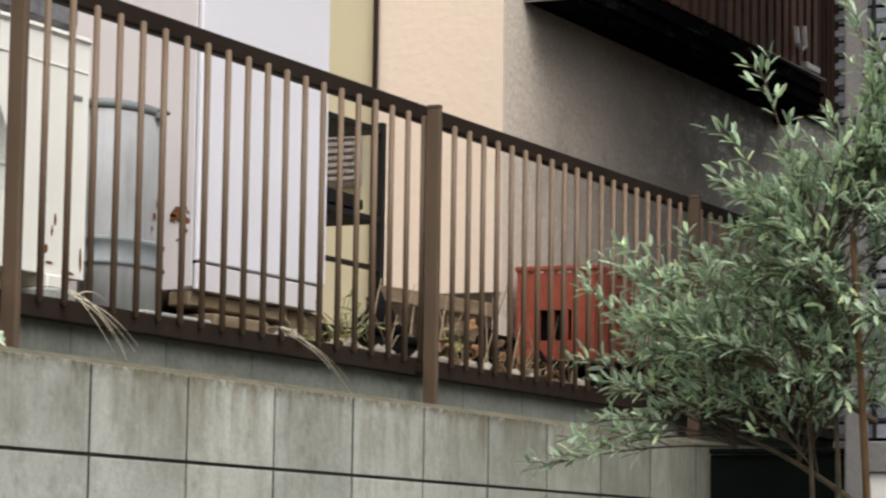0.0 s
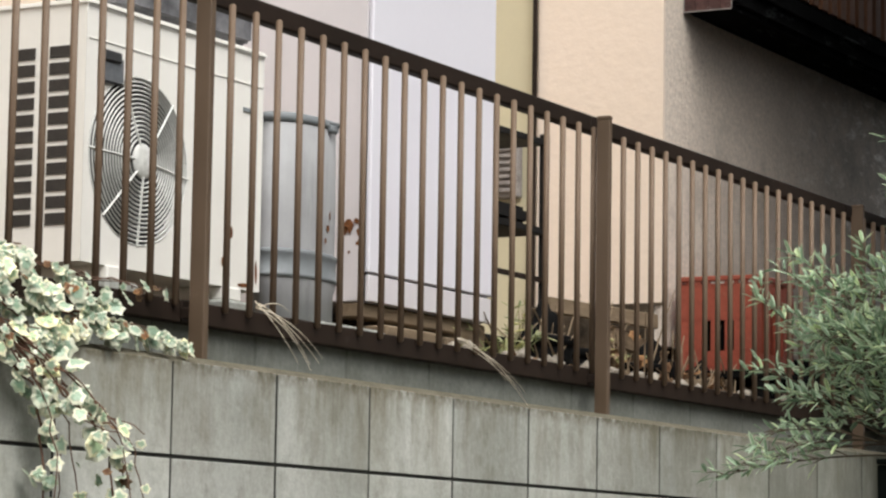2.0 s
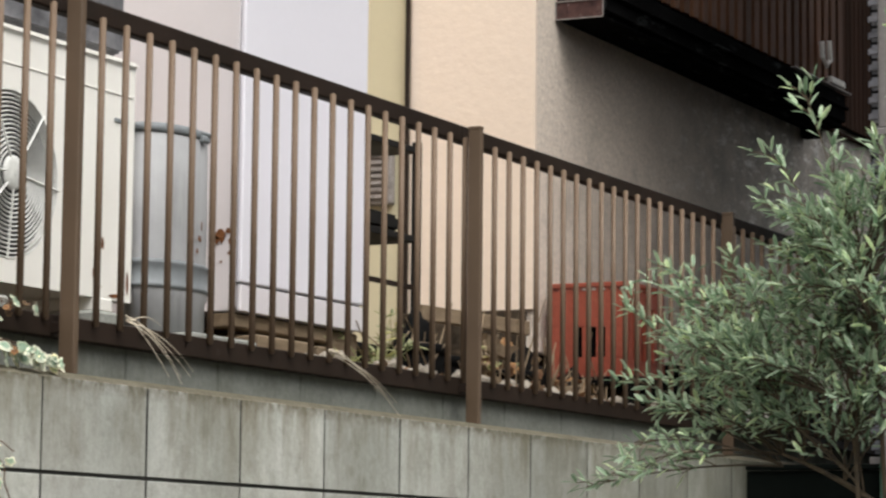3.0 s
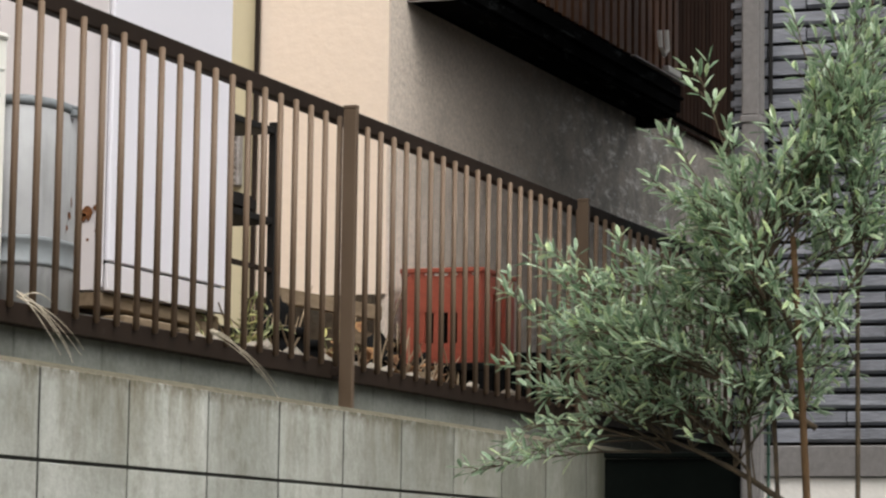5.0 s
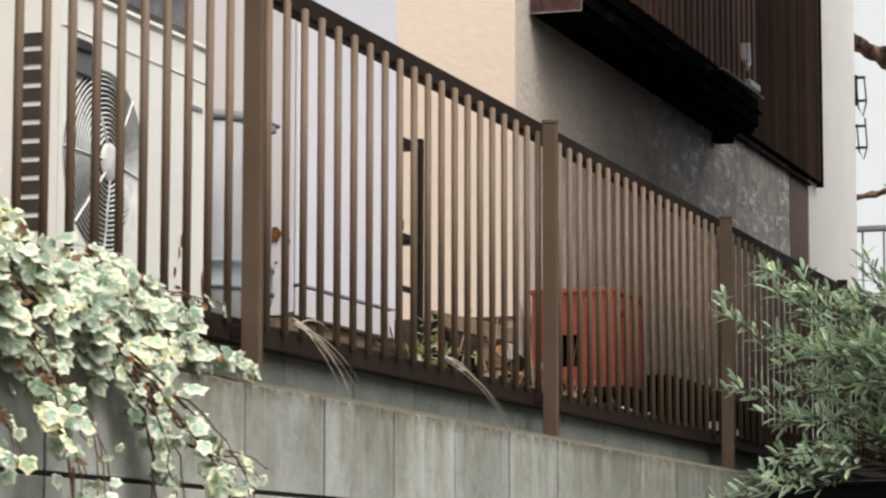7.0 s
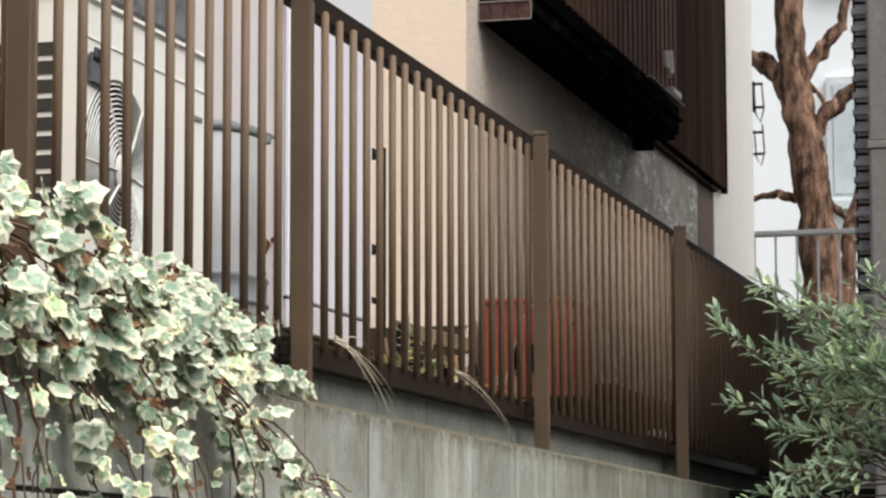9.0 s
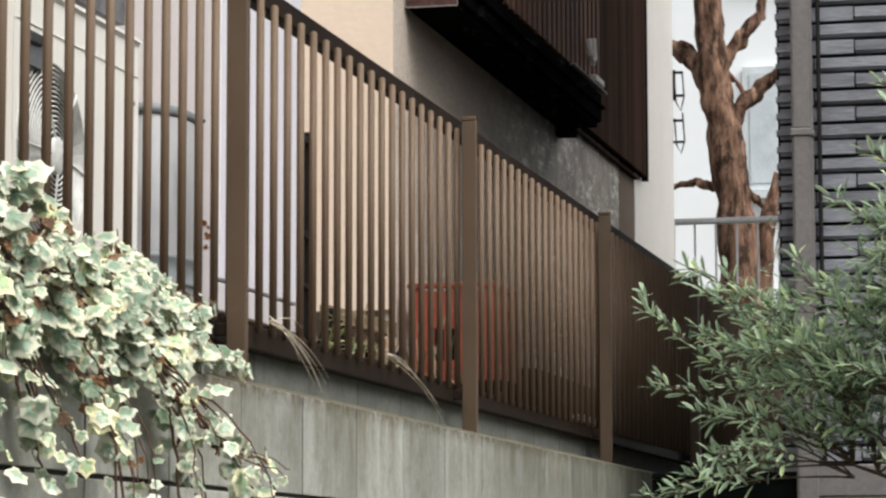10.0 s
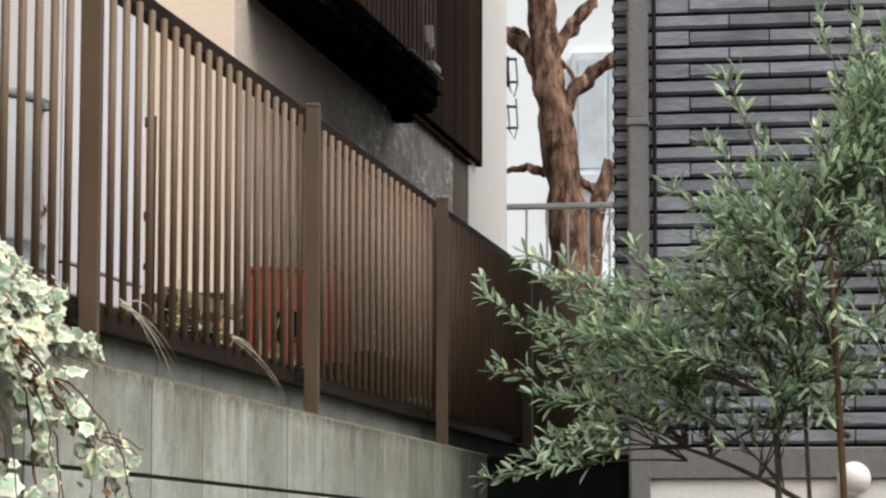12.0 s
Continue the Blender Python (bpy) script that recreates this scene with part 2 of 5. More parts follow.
M_CAN = mat("galvanised_can", (0.4, 0.405, 0.41), (0.29, 0.295, 0.3), 0.55, grain=0.1, metal=0.0, coarse=4, bump=0.05, dirt=(0.24, 0.25, 0.25), dirt_scale=7, dirt_stretch=(1, 1, 0.3), dirt_lim=(0.55, 0.8), streak=(0.2, 0.205, 0.2))
M_CANRIM = mat("dull_zinc", (0.21, 0.23, 0.24), rough=0.6, grain=0.3, metal=0.0, coarse=9, bump=0.05)
M_CAB = mat("white_steel_paint", (0.72, 0.71, 0.76), (0.69, 0.68, 0.73), 0.45, grain=0.04, coarse=2, bump=0.0)
# Same white enamel as the front, tinted for the light on this side.
M_CABSIDE = mat("white_steel_side", (0.67, 0.64, 0.66), (0.63, 0.605, 0.62), 0.45, grain=0.06, coarse=3, bump=0.0, dirt=(0.5, 0.38, 0.3), dirt_scale=6, dirt_lim=(0.68, 0.85))
M_RUST = mat("rust", (0.24, 0.1, 0.04), (0.1, 0.045, 0.022), 0.95, coarse=30, bump=0.6, spec=0.1)
M_BLACK = mat("black_steel", (0.016, 0.015, 0.014), rough=0.6, spec=0.15, bump=0.05)
M_WOOD = mat("dark_stained_slat", (0.19, 0.088, 0.048), (0.075, 0.036, 0.022), 0.7, spec=0.15, coarse=6, fine=90, stretch=(1, 1, 0.08), bump=0.15, vary=0.3)
# The same brown slats, with the shadow on the lower screen in their colour.
M_SHADEWOOD = mat("shaded_slat", (0.062, 0.034, 0.024), (0.026, 0.016, 0.011), 0.85, spec=0.02, coarse=6, fine=90, stretch=(1, 1, 0.08), bump=0.15, vary=0.3)
# Darker than black paint: the shade under the balcony is held in this colour.
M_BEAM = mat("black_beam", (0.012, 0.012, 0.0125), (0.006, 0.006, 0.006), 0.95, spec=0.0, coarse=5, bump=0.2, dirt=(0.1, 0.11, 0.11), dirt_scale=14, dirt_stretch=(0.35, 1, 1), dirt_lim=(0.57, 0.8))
M_ENDPANEL = mat("red_brown_panel", (0.13, 0.07, 0.062), (0.06, 0.035, 0.032), 0.8, coarse=14, bump=0.2, dirt=(0.3, 0.25, 0.24), dirt_scale=30, dirt_lim=(0.6, 0.75), spec=0.1)
M_PALE = mat("pale_flashing", (0.36, 0.33, 0.31), rough=0.6, coarse=20, bump=0.1, dirt=(0.12, 0.1, 0.09), dirt_scale=20)
M_CRATE = mat("red_crate_plastic", (0.34, 0.08, 0.048), (0.28, 0.064, 0.039), 0.45, coarse=6, bump=0.03, dirt=(0.3, 0.14, 0.09), dirt_scale=14, dirt_lim=(0.62, 0.85))
M_BOARD = mat("weathered_board", (0.34, 0.26, 0.175), (0.15, 0.11, 0.07), 0.9, coarse=8, stretch=(0.15, 1, 1), bump=0.4, vary=0.3, spec=0.15)
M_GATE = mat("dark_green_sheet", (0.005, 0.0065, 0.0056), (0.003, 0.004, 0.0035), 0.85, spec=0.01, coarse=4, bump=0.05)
M_POT = mat("black_pot", (0.007, 0.007, 0.007), rough=0.7, spec=0.05, bump=0.05)
M_SLATE = mat("mottled_slate", (0.2, 0.2, 0.21), (0.06, 0.06, 0.065), 0.7, coarse=14, bump=0.3, dirt=(0.5, 0.48, 0.46), dirt_scale=12, dirt_lim=(0.66, 0.8))
M_BARK = mat("pine_bark", (0.4, 0.25, 0.175), (0.12, 0.066, 0.045), 0.95, coarse=16, fine=40, stretch=(1, 1, 0.25), bump=1.0, bump_scale=18, dirt=(0.045, 0.028, 0.02), dirt_scale=15, dirt_stretch=(1, 1, 0.35), dirt_lim=(0.44, 0.58), spec=0.1)
M_STEM = mat("shrub_stem", (0.11, 0.08, 0.047), (0.04, 0.032, 0.021), 0.9, coarse=20, bump=0.4)
M_TRUNK = mat("orange_brown_bark", (0.15, 0.09, 0.045), (0.06, 0.04, 0.023), 0.9, coarse=14, stretch=(1, 1, 0.3), bump=0.5, spec=0.1)
M_STAKE = mat("green_plastic", (0.035, 0.11, 0.075), (0.022, 0.075, 0.05), 0.45, coarse=12, bump=0.03)
M_VINE = mat("vine_stem", (0.17, 0.09, 0.055), (0.09, 0.05, 0.035), 0.9, coarse=30, bump=0.4)
M_STEEL = mat("galvanised_rail", (0.6, 0.61, 0.63), rough=0.4, metal=0.5, bump=0.02)
M_FARWALL = mat("pale_far_wall", (0.88, 0.92, 0.94), (0.86, 0.9, 0.92), 0.9, grain=0.05, coarse=1, bump=0)
M_FARTRIM = mat("far_trim", (0.74, 0.8, 0.83), rough=0.7, bump=0)
M_FARGLASS = mat("far_pane", (0.66, 0.73, 0.77), rough=0.12, bump=0)
M_BUSH = leaf_mat("grey_green_leaf", (0.28, 0.41, 0.265), (0.49, 0.6, 0.45), rough=0.22, through=0.3)
M_IVY = leaf_mat("variegated_ivy", (0.33, 0.45, 0.335), (0.7, 0.7, 0.565), rough=0.35, through=0.12)
M_GREEN = leaf_mat("weed_leaf", (0.3, 0.32, 0.14), (0.42, 0.42, 0.22), rough=0.5)
M_STRAW = mat("dry_grass", (0.72, 0.65, 0.52), (0.55, 0.48, 0.37), 0.9, coarse=30, bump=0)
M_DRYLEAF = leaf_mat("dead_leaf", (0.16, 0.08, 0.045), (0.26, 0.15, 0.08), rough=0.8)


# ---- builders ----
def mesh_of(bm, name, material, smooth=False):
    me = bpy.data.meshes.new(name)
    bmesh.ops.recalc_face_normals(bm, faces=bm.faces)
    bm.to_mesh(me)
    bm.free()
    if smooth:
        for p in me.polygons:
            p.use_smooth = True
    me.materials.append(material)
    return me


def thing(name, base, label, category, group="", kind=""):
    ob = new(name)
    ob.empty_display_size = 0.1
    ob.location = base
    return tagged(ob, label, category, group, kind)


def under(ob, parent):
    """Hang ob, whose mesh is in world metres, under a thing or a part."""
    if parent is not None:
        ob.parent = parent
        if parent.type == "EMPTY":
            ob.matrix_parent_inverse = Matrix.Translation(-parent.location)
        else:
            ob.matrix_parent_inverse = Matrix.Translation(-parent.location) if parent.get("own_place") else Matrix()
    return ob


def part(name, bm, material, parent, label="", smooth=False):
    ob = under(new(name, mesh_of(bm, name, material, smooth)), parent)
    return tagged(ob, label) if label else ob


def piece(name, me, parent, m):
    """One more object on a mesh already made, at the pose m."""
    ob = under(new(name, me), parent)
    ob.matrix_basis = m
    return ob


def solid(name, bm, material, label, category="", kind="", group="", smooth=False):
    return tagged(new(name, mesh_of(bm, name, material, smooth)), label, category, group, kind)


def box(bm, x0, x1, y0, y1, z0, z1, bevel=0.0, seg=1):
    vs = bmesh.ops.create_cube(bm, size=1.0)["verts"]
    for v in vs:
        v.co = ((x0 + x1) / 2 + v.co.x * (x1 - x0), (y0 + y1) / 2 + v.co.y * (y1 - y0), (z0 + z1) / 2 + v.co.z * (z1 - z0))
    if bevel:
        es = list({e for v in vs for e in v.link_edges})
        bmesh.ops.bevel(bm, geom=es, offset=bevel, segments=seg, affect="EDGES", clamp_overlap=True)
    return bm


def B(*a, **k):
    return box(bmesh.new(), *a, **k)


def prism(bm, foot, z0, z1):
    lo = [bm.verts.new((x, y, z0)) for x, y in foot]
    hi = [bm.verts.new((x, y, z1)) for x, y in foot]
    bm.faces.new(lo)
    bm.faces.new(hi)
    n = len(foot)
    for i in range(n):
        bm.faces.new((lo[i], lo[(i + 1) % n], hi[(i + 1) % n], hi[i]))
    return bm


def tube(bm, pts, radii, sides=6):
    """A tapered tube along points."""
    rings = []
    n = len(pts)
    for i, p in enumerate(pts):
        p = Vector(p)
        d = (Vector(pts[min(i + 1, n - 1)]) - Vector(pts[max(i - 1, 0)])).normalized()
        a = d.cross(Vector((0.31, 0.9, 0.3)) if abs(d.z) > 0.8 else Vector((0, 0, 1))).normalized()
        b = d.cross(a)
        r = radii[i] if isinstance(radii, (list, tuple)) else radii
        rings.append([bm.verts.new(p + a * math.cos(k * math.tau / sides) * r + b * math.sin(k * math.tau / sides) * r) for k in range(sides)])
    for r0, r1 in zip(rings, rings[1:]):
        for k in range(sides):
            bm.faces.new((r0[k], r0[(k + 1) % sides], r1[(k + 1) % sides], r1[k]))
    bm.faces.new(rings[0])
    bm.faces.new(rings[-1])
    return bm


def lathe(bm, cx, cy, profile, sides=40):
    rings = [[bm.verts.new((cx + r * math.cos(k * math.tau / sides), cy + r * math.sin(k * math.tau / sides), z)) for k in range(sides)] for r, z in profile]
    for r0, r1 in zip(rings, rings[1:]):
        for k in range(sides):
            bm.faces.new((r0[k], r0[(k + 1) % sides], r1[(k + 1) % sides], r1[k]))
    bm.faces.new(rings[0])
    bm.faces.new(rings[-1])
    return bm


# ---- large structure ----
GROUND = -1.9
solid("road", B(-900, 900, -900, 900, GROUND - 0.5, GROUND), M_ASPHALT, "worn grey asphalt street below the block wall", "road", "structure")
solid("terrace_ground", B(-9, 8.6, 0.16, 6, GROUND, 0.13), M_SOIL, "bare dark soil of the raised yard behind the fence", "ground", "structure")
solid("upper_ground", B(8.9, 60, 0.1, 40, GROUND, 0.75), M_SOIL, "raised ground at the end of the passage", "ground", "structure")

# Unseen wall, added and sized to cut low sky light on the fence.
solid("sky_cut_wall", B(-30, 14, -7.6, -7.4, GROUND, 3.2), M_KERB, "unseen grey wall added across the street to cut low sky light", "wall", "structure")

# block retaining wall
WALL_Y, JX, PITCH, COURSE = -0.05, -1.403, 0.4035, 0.2
wall = tagged(new("block_wall", mesh_of(B(-9, 9, WALL_Y + 0.004, 0.155, GROUND, -0.033), "wall_core", M_JOINT)), "stained grey concrete block retaining wall under the fence", "wall", kind="structure")

# weathered mortar cap that slopes up from the blocks to the feet of the posts
cap = bmesh.new()
ends = [[cap.verts.new((x, y, z)) for y, z in ((WALL_Y + 0.002, -0.0325), (WALL_Y + 0.012, -0.0285), (0.0, -0.012), (0.155, -0.012), (0.155, -0.0325))] for x in (-9, 9)]
for k in range(5):
    cap.faces.new((ends[0][k], ends[0][(k + 1) % 5], ends[1][(k + 1) % 5], ends[1][k]))
cap.faces.new(ends[0])
cap.faces.new(ends[1])
part("mortar_cap", cap, M_MORTAR, wall, "mossy brown mortar cap")

# kerb course set back under the fence
kerb = bmesh.new()
for k in range(-14, 22):
    box(kerb, JX + 0.13 + k * PITCH + 0.002, JX + 0.13 + (k + 1) * PITCH - 0.002, 0.092, 0.158, -0.02, 0.075, 0.004)
solid("kerb", kerb, M_KERB_DARK, "low dark concrete kerb course behind the fence posts", "kerb", "structure")

# stucco house with balcony
house = thing("stucco_house", (4.5, 2.0, 0.1), "cream and grey stucco house with dark slatted balcony", "house")
WY = 0.747                              # face of the house wall
part("grey_wall", B(1.985, 6.45, WY, 5, 0.36, 6.5), M_GREY, house, "rough grey stucco wall, stained, with shade and mottling painted below the balcony")
part("cream_wall", B(1.968, 1.984, WY - 0.006, 1.235, 0.51, 6.5), M_CREAM, house, "bright cream stucco wall face")
part("yellow_wall", B(1.972, 1.984, 1.262, 5, 0.4, 6.5), M_YELLOW, house, "pale yellow panelled wall face")
pp = bmesh.new()
tube(pp, [(1.955, 1.244, 0.3), (1.955, 1.244, 6.4)], 0.009, 8)
part("wall_pipe", pp, M_RAIL, house, "thin dark vertical pipe")
part("foundation", B(1.99, 8.2, WY + 0.028, 5, 0.1, 0.358), M_FOUND, house, "dirty brown concrete foundation")
part("pillar", B(6.452, 6.88, WY - 0.003, 5, 0.36, 6.5), M_PILLAR, house, "narrow brown-grey painted pillar")
part("white_wall", B(6.882, 8.19, WY - 0.006, 5, 0.36, 6.5), M_WHITEWALL, house, "plain off-white end wall")
part("balcony_slab", B(2.16, 4.9, 0.57, WY - 0.002, 1.577, 1.70, 0.004), M_BEAM, house, "near-black balcony slab, shade held in its colour, with pale scrapes")
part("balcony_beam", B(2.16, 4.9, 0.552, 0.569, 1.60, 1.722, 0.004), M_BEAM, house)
drip = bmesh.new()
box(drip, 2.16, 4.9, 0.535, 0.5515, 1.655, 1.668, 0.003)
part("drip_moulding", drip, M_BEAM, house, "thin black moulding along the balcony beam")
balcony_end = part("balcony_end", B(2.15, 2.159, 0.56, WY - 0.003, 1.577, 1.645, 0.002), M_ENDPANEL, house, "dull red-brown balcony end with flaking pale edges")
for z in (1.573, 1.638):
    part("trim_strip", B(2.1445, 2.1495, 0.557, WY - 0.002, z, z + 0.0045, 0.001), M_PALE, balcony_end, "flaking pale strip")
for y in (0.556, 0.6, 0.648, 0.696, WY - 0.006):
    part("trim_strip", B(2.1455, 2.1495, y, y + 0.003, 1.578, 1.6375), M_ENDPANEL if 0.56 < y < 0.74 else M_PALE, balcony_end)
part("flashing", B(4.15, 4.9, 0.525, 0.551, 1.7225, 1.73, 0.002), M_PALE, house, "thin pale metal drip edge")

back = solid("wall_back", B(-9, 1.97, 2.4, 2.6, 0.1, 6), M_CREAM, "cream house wall behind the yard", "wall", "structure")

# tiled house
tiled = thing("tiled_house", (3.5, -3, GROUND), "modern house clad in dark split-face tiles above a white base", "house")
# Depth and height beyond the tiles are unseen, set to block sky light.
part("tile_backing", B(1.632, 4.8, -6.5, -0.6, -0.03, 8.5), M_TILEGAP, tiled)
part("base_wall", B(1.605, 4.8, -6.5, -0.62, GROUND, -0.14), M_WHITEWALL, tiled, "plain white rendered base wall")
part("base_ledge", B(1.59, 4.8, -6.5, -0.6, -0.138, -0.04, 0.004), M_SPOUT, tiled, "dark grey metal base ledge")
sp = bmesh.new()
box(sp, 1.54, 1.60, -0.715, -0.652, -1.2, 0.985, 0.008, 2)
box(sp, 1.54, 1.60, -0.715, -0.652, 1.0, 4.9, 0.008, 2)
box(sp, 1.536, 1.604, -0.719, -0.648, 0.98, 1.005, 0.004)
part("downspout", sp, M_SPOUT, tiled, "square grey plastic downspout")
cb = bmesh.new()
tube(cb, [(1.6, -0.733, -0.03), (1.6, -0.733, 4.9)], 0.007, 6)
part("cable_conduit", cb, M_BLACK, tiled)

# Added panel, nearly black, that keeps the gap beside the wall dark.
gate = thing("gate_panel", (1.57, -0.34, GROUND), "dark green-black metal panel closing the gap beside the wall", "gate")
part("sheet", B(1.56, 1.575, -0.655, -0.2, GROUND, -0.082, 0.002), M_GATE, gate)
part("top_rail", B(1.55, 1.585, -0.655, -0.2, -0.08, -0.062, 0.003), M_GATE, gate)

# ---- fence ----
fence = thing("fence", (0, 0.015, 0), "bronze-brown aluminium baluster fence on the block wall", "fence")
post_me = mesh_of(B(-0.026, -0.006, 0.001, 0.04, -0.012, 0.808, 0.002), "post", M_FENCE)
cap_me = mesh_of(B(-0.0268, -0.0052, 0.0002, 0.0408, 0.808, 0.819, 0.002), "cap", M_FENCE)
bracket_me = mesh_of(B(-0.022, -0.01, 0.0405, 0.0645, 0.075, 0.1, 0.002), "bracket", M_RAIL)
bal_me = mesh_of(B(-0.0055, 0.0055, 0.0485, 0.0642, 0.102, 0.792, 0.0032, seg=3), "baluster", M_BALUSTER, True)
POSTS = (-5.33, -3.33, -2.0, 0.0, 2.0, 4.0, 6.0, 8.0)
rails = {}
for n, x in enumerate(POSTS):
    p = piece("post", post_me, fence, Matrix.Translation((x, 0, 0)))
    c = new("cap", cap_me)
    c.parent = p
    c = new("bracket", bracket_me)
    c.parent = p
    if n + 1 < len(POSTS):
        span = round(POSTS[n + 1] - x, 3)
        if span not in rails:
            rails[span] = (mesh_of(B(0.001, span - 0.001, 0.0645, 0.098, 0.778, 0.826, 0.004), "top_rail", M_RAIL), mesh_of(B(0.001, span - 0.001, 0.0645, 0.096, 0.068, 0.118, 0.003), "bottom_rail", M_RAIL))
        piece("top_rail", rails[span][0], fence, Matrix.Translation((x - 0.015, 0, 0)))
        piece("bottom_rail", rails[span][1], fence, Matrix.Translation((x - 0.015, 0, 0)))
for k in range(-54, 82):
    piece("baluster", bal_me, fence, Matrix.Translation((-0.0095 + 0.0973 * k, 0, 0)))


# ---- balcony screen of the stucco house ----
slat_me = mesh_of(B(0, 0.062, 0, 0.018, 0, 1.9, 0.003), "slat", M_WOOD)
for k in range(27):
    piece("slat", slat_me, house, Matrix.Translation((2.24 + 0.0985 * k, 0.552, 1.735)))
# Added black board standing in for the shade between the slats.
part("gap_shade_board", B(2.2, 4.9, 0.6, 0.61, 1.702, 3.6), M_BEAM, house)
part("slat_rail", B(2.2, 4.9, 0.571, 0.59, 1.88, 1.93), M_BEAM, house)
low_slat = mesh_of(B(0, 0.056, 0, 0.016, 0, 2.4, 0.003), "slat", M_SHADEWOOD)
for k in range(33):
    piece("slat", low_slat, house, Matrix.Translation((4.93 + 0.064 * k, 0.705, 1.66)))
# Black board again, for dark gaps in the lower screen.
part("gap_shade_board", B(4.92, 7.05, 0.722, 0.739, 1.66, 4.0), M_BEAM, house)
part("screen_frame", B(7.05, 7.075, 0.70, 0.735, 1.64, 4.0, 0.002), M_BEAM, house)
part("bracket", B(4.84, 4.9, 0.66, 0.744, 1.535, 1.5765, 0.004), M_BEAM, house)
part("foundation_face", B(1.93, 1.985, WY + 0.028, 1.25, 0.1, 0.505, 0.004), M_FOUND, house, "dark brown foundation face")
part("wall_ledge", B(4.9, 6.87, 0.718, 0.743, 1.622, 1.634, 0.003), M_SHADEWOOD, house)
pw = bmesh.new()
tube(pw, [(4.52, 0.535, 1.9), (4.52, 0.53, 1.83), (4.56, 0.525, 1.8), (4.62, 0.53, 1.83), (4.62, 0.535, 1.92)], 0.011, 6)
box(pw, 4.62, 4.8, 0.52, 0.55, 1.7355, 1.765, 0.004)
part("white_bracket", pw, M_WHITEWALL, house, "small white plastic pipe bracket")
cw = bmesh.new()
for z in (2.4, 2.27, 2.13, 2.01):
    box(cw, 8.185, 8.21, 0.685, 0.742, z, z + 0.011)
box(cw, 8.19, 8.205, 0.728, 0.742, 2.25, 2.42)
tube(cw, [(8.2, 0.69, 2.4), (8.2, 0.68, 2.27), (8.2, 0.7, 2.19), (8.2, 0.725, 2.24), (8.2, 0.735, 2.4)], 0.0045, 5)
tube(cw, [(8.2, 0.69, 2.18), (8.2, 0.68, 2.02), (8.2, 0.7, 1.95), (8.2, 0.725, 2.0), (8.2, 0.735, 2.15)], 0.0045, 5)
part("cable_bracket", cw, M_BLACK, house, "black cable clips and loose loops of cable")

# ---- yard behind the fence ----
def louvred_vent():
    v = thing("vent_hood", (1.94, 1.35, 0.92), "beige louvred vent hood on the yellow wall", "vent")
    part("vent_body", B(1.93, 1.971, 1.295, 1.43, 0.905, 1.115, 0.006), M_PALE, v)
    for k in range(7):
        part("slat", B(1.915, 1.93, 1.305, 1.42, 0.925 + 0.025 * k, 0.938 + 0.025 * k, 0.002), M_PALE, v)


louvred_vent()


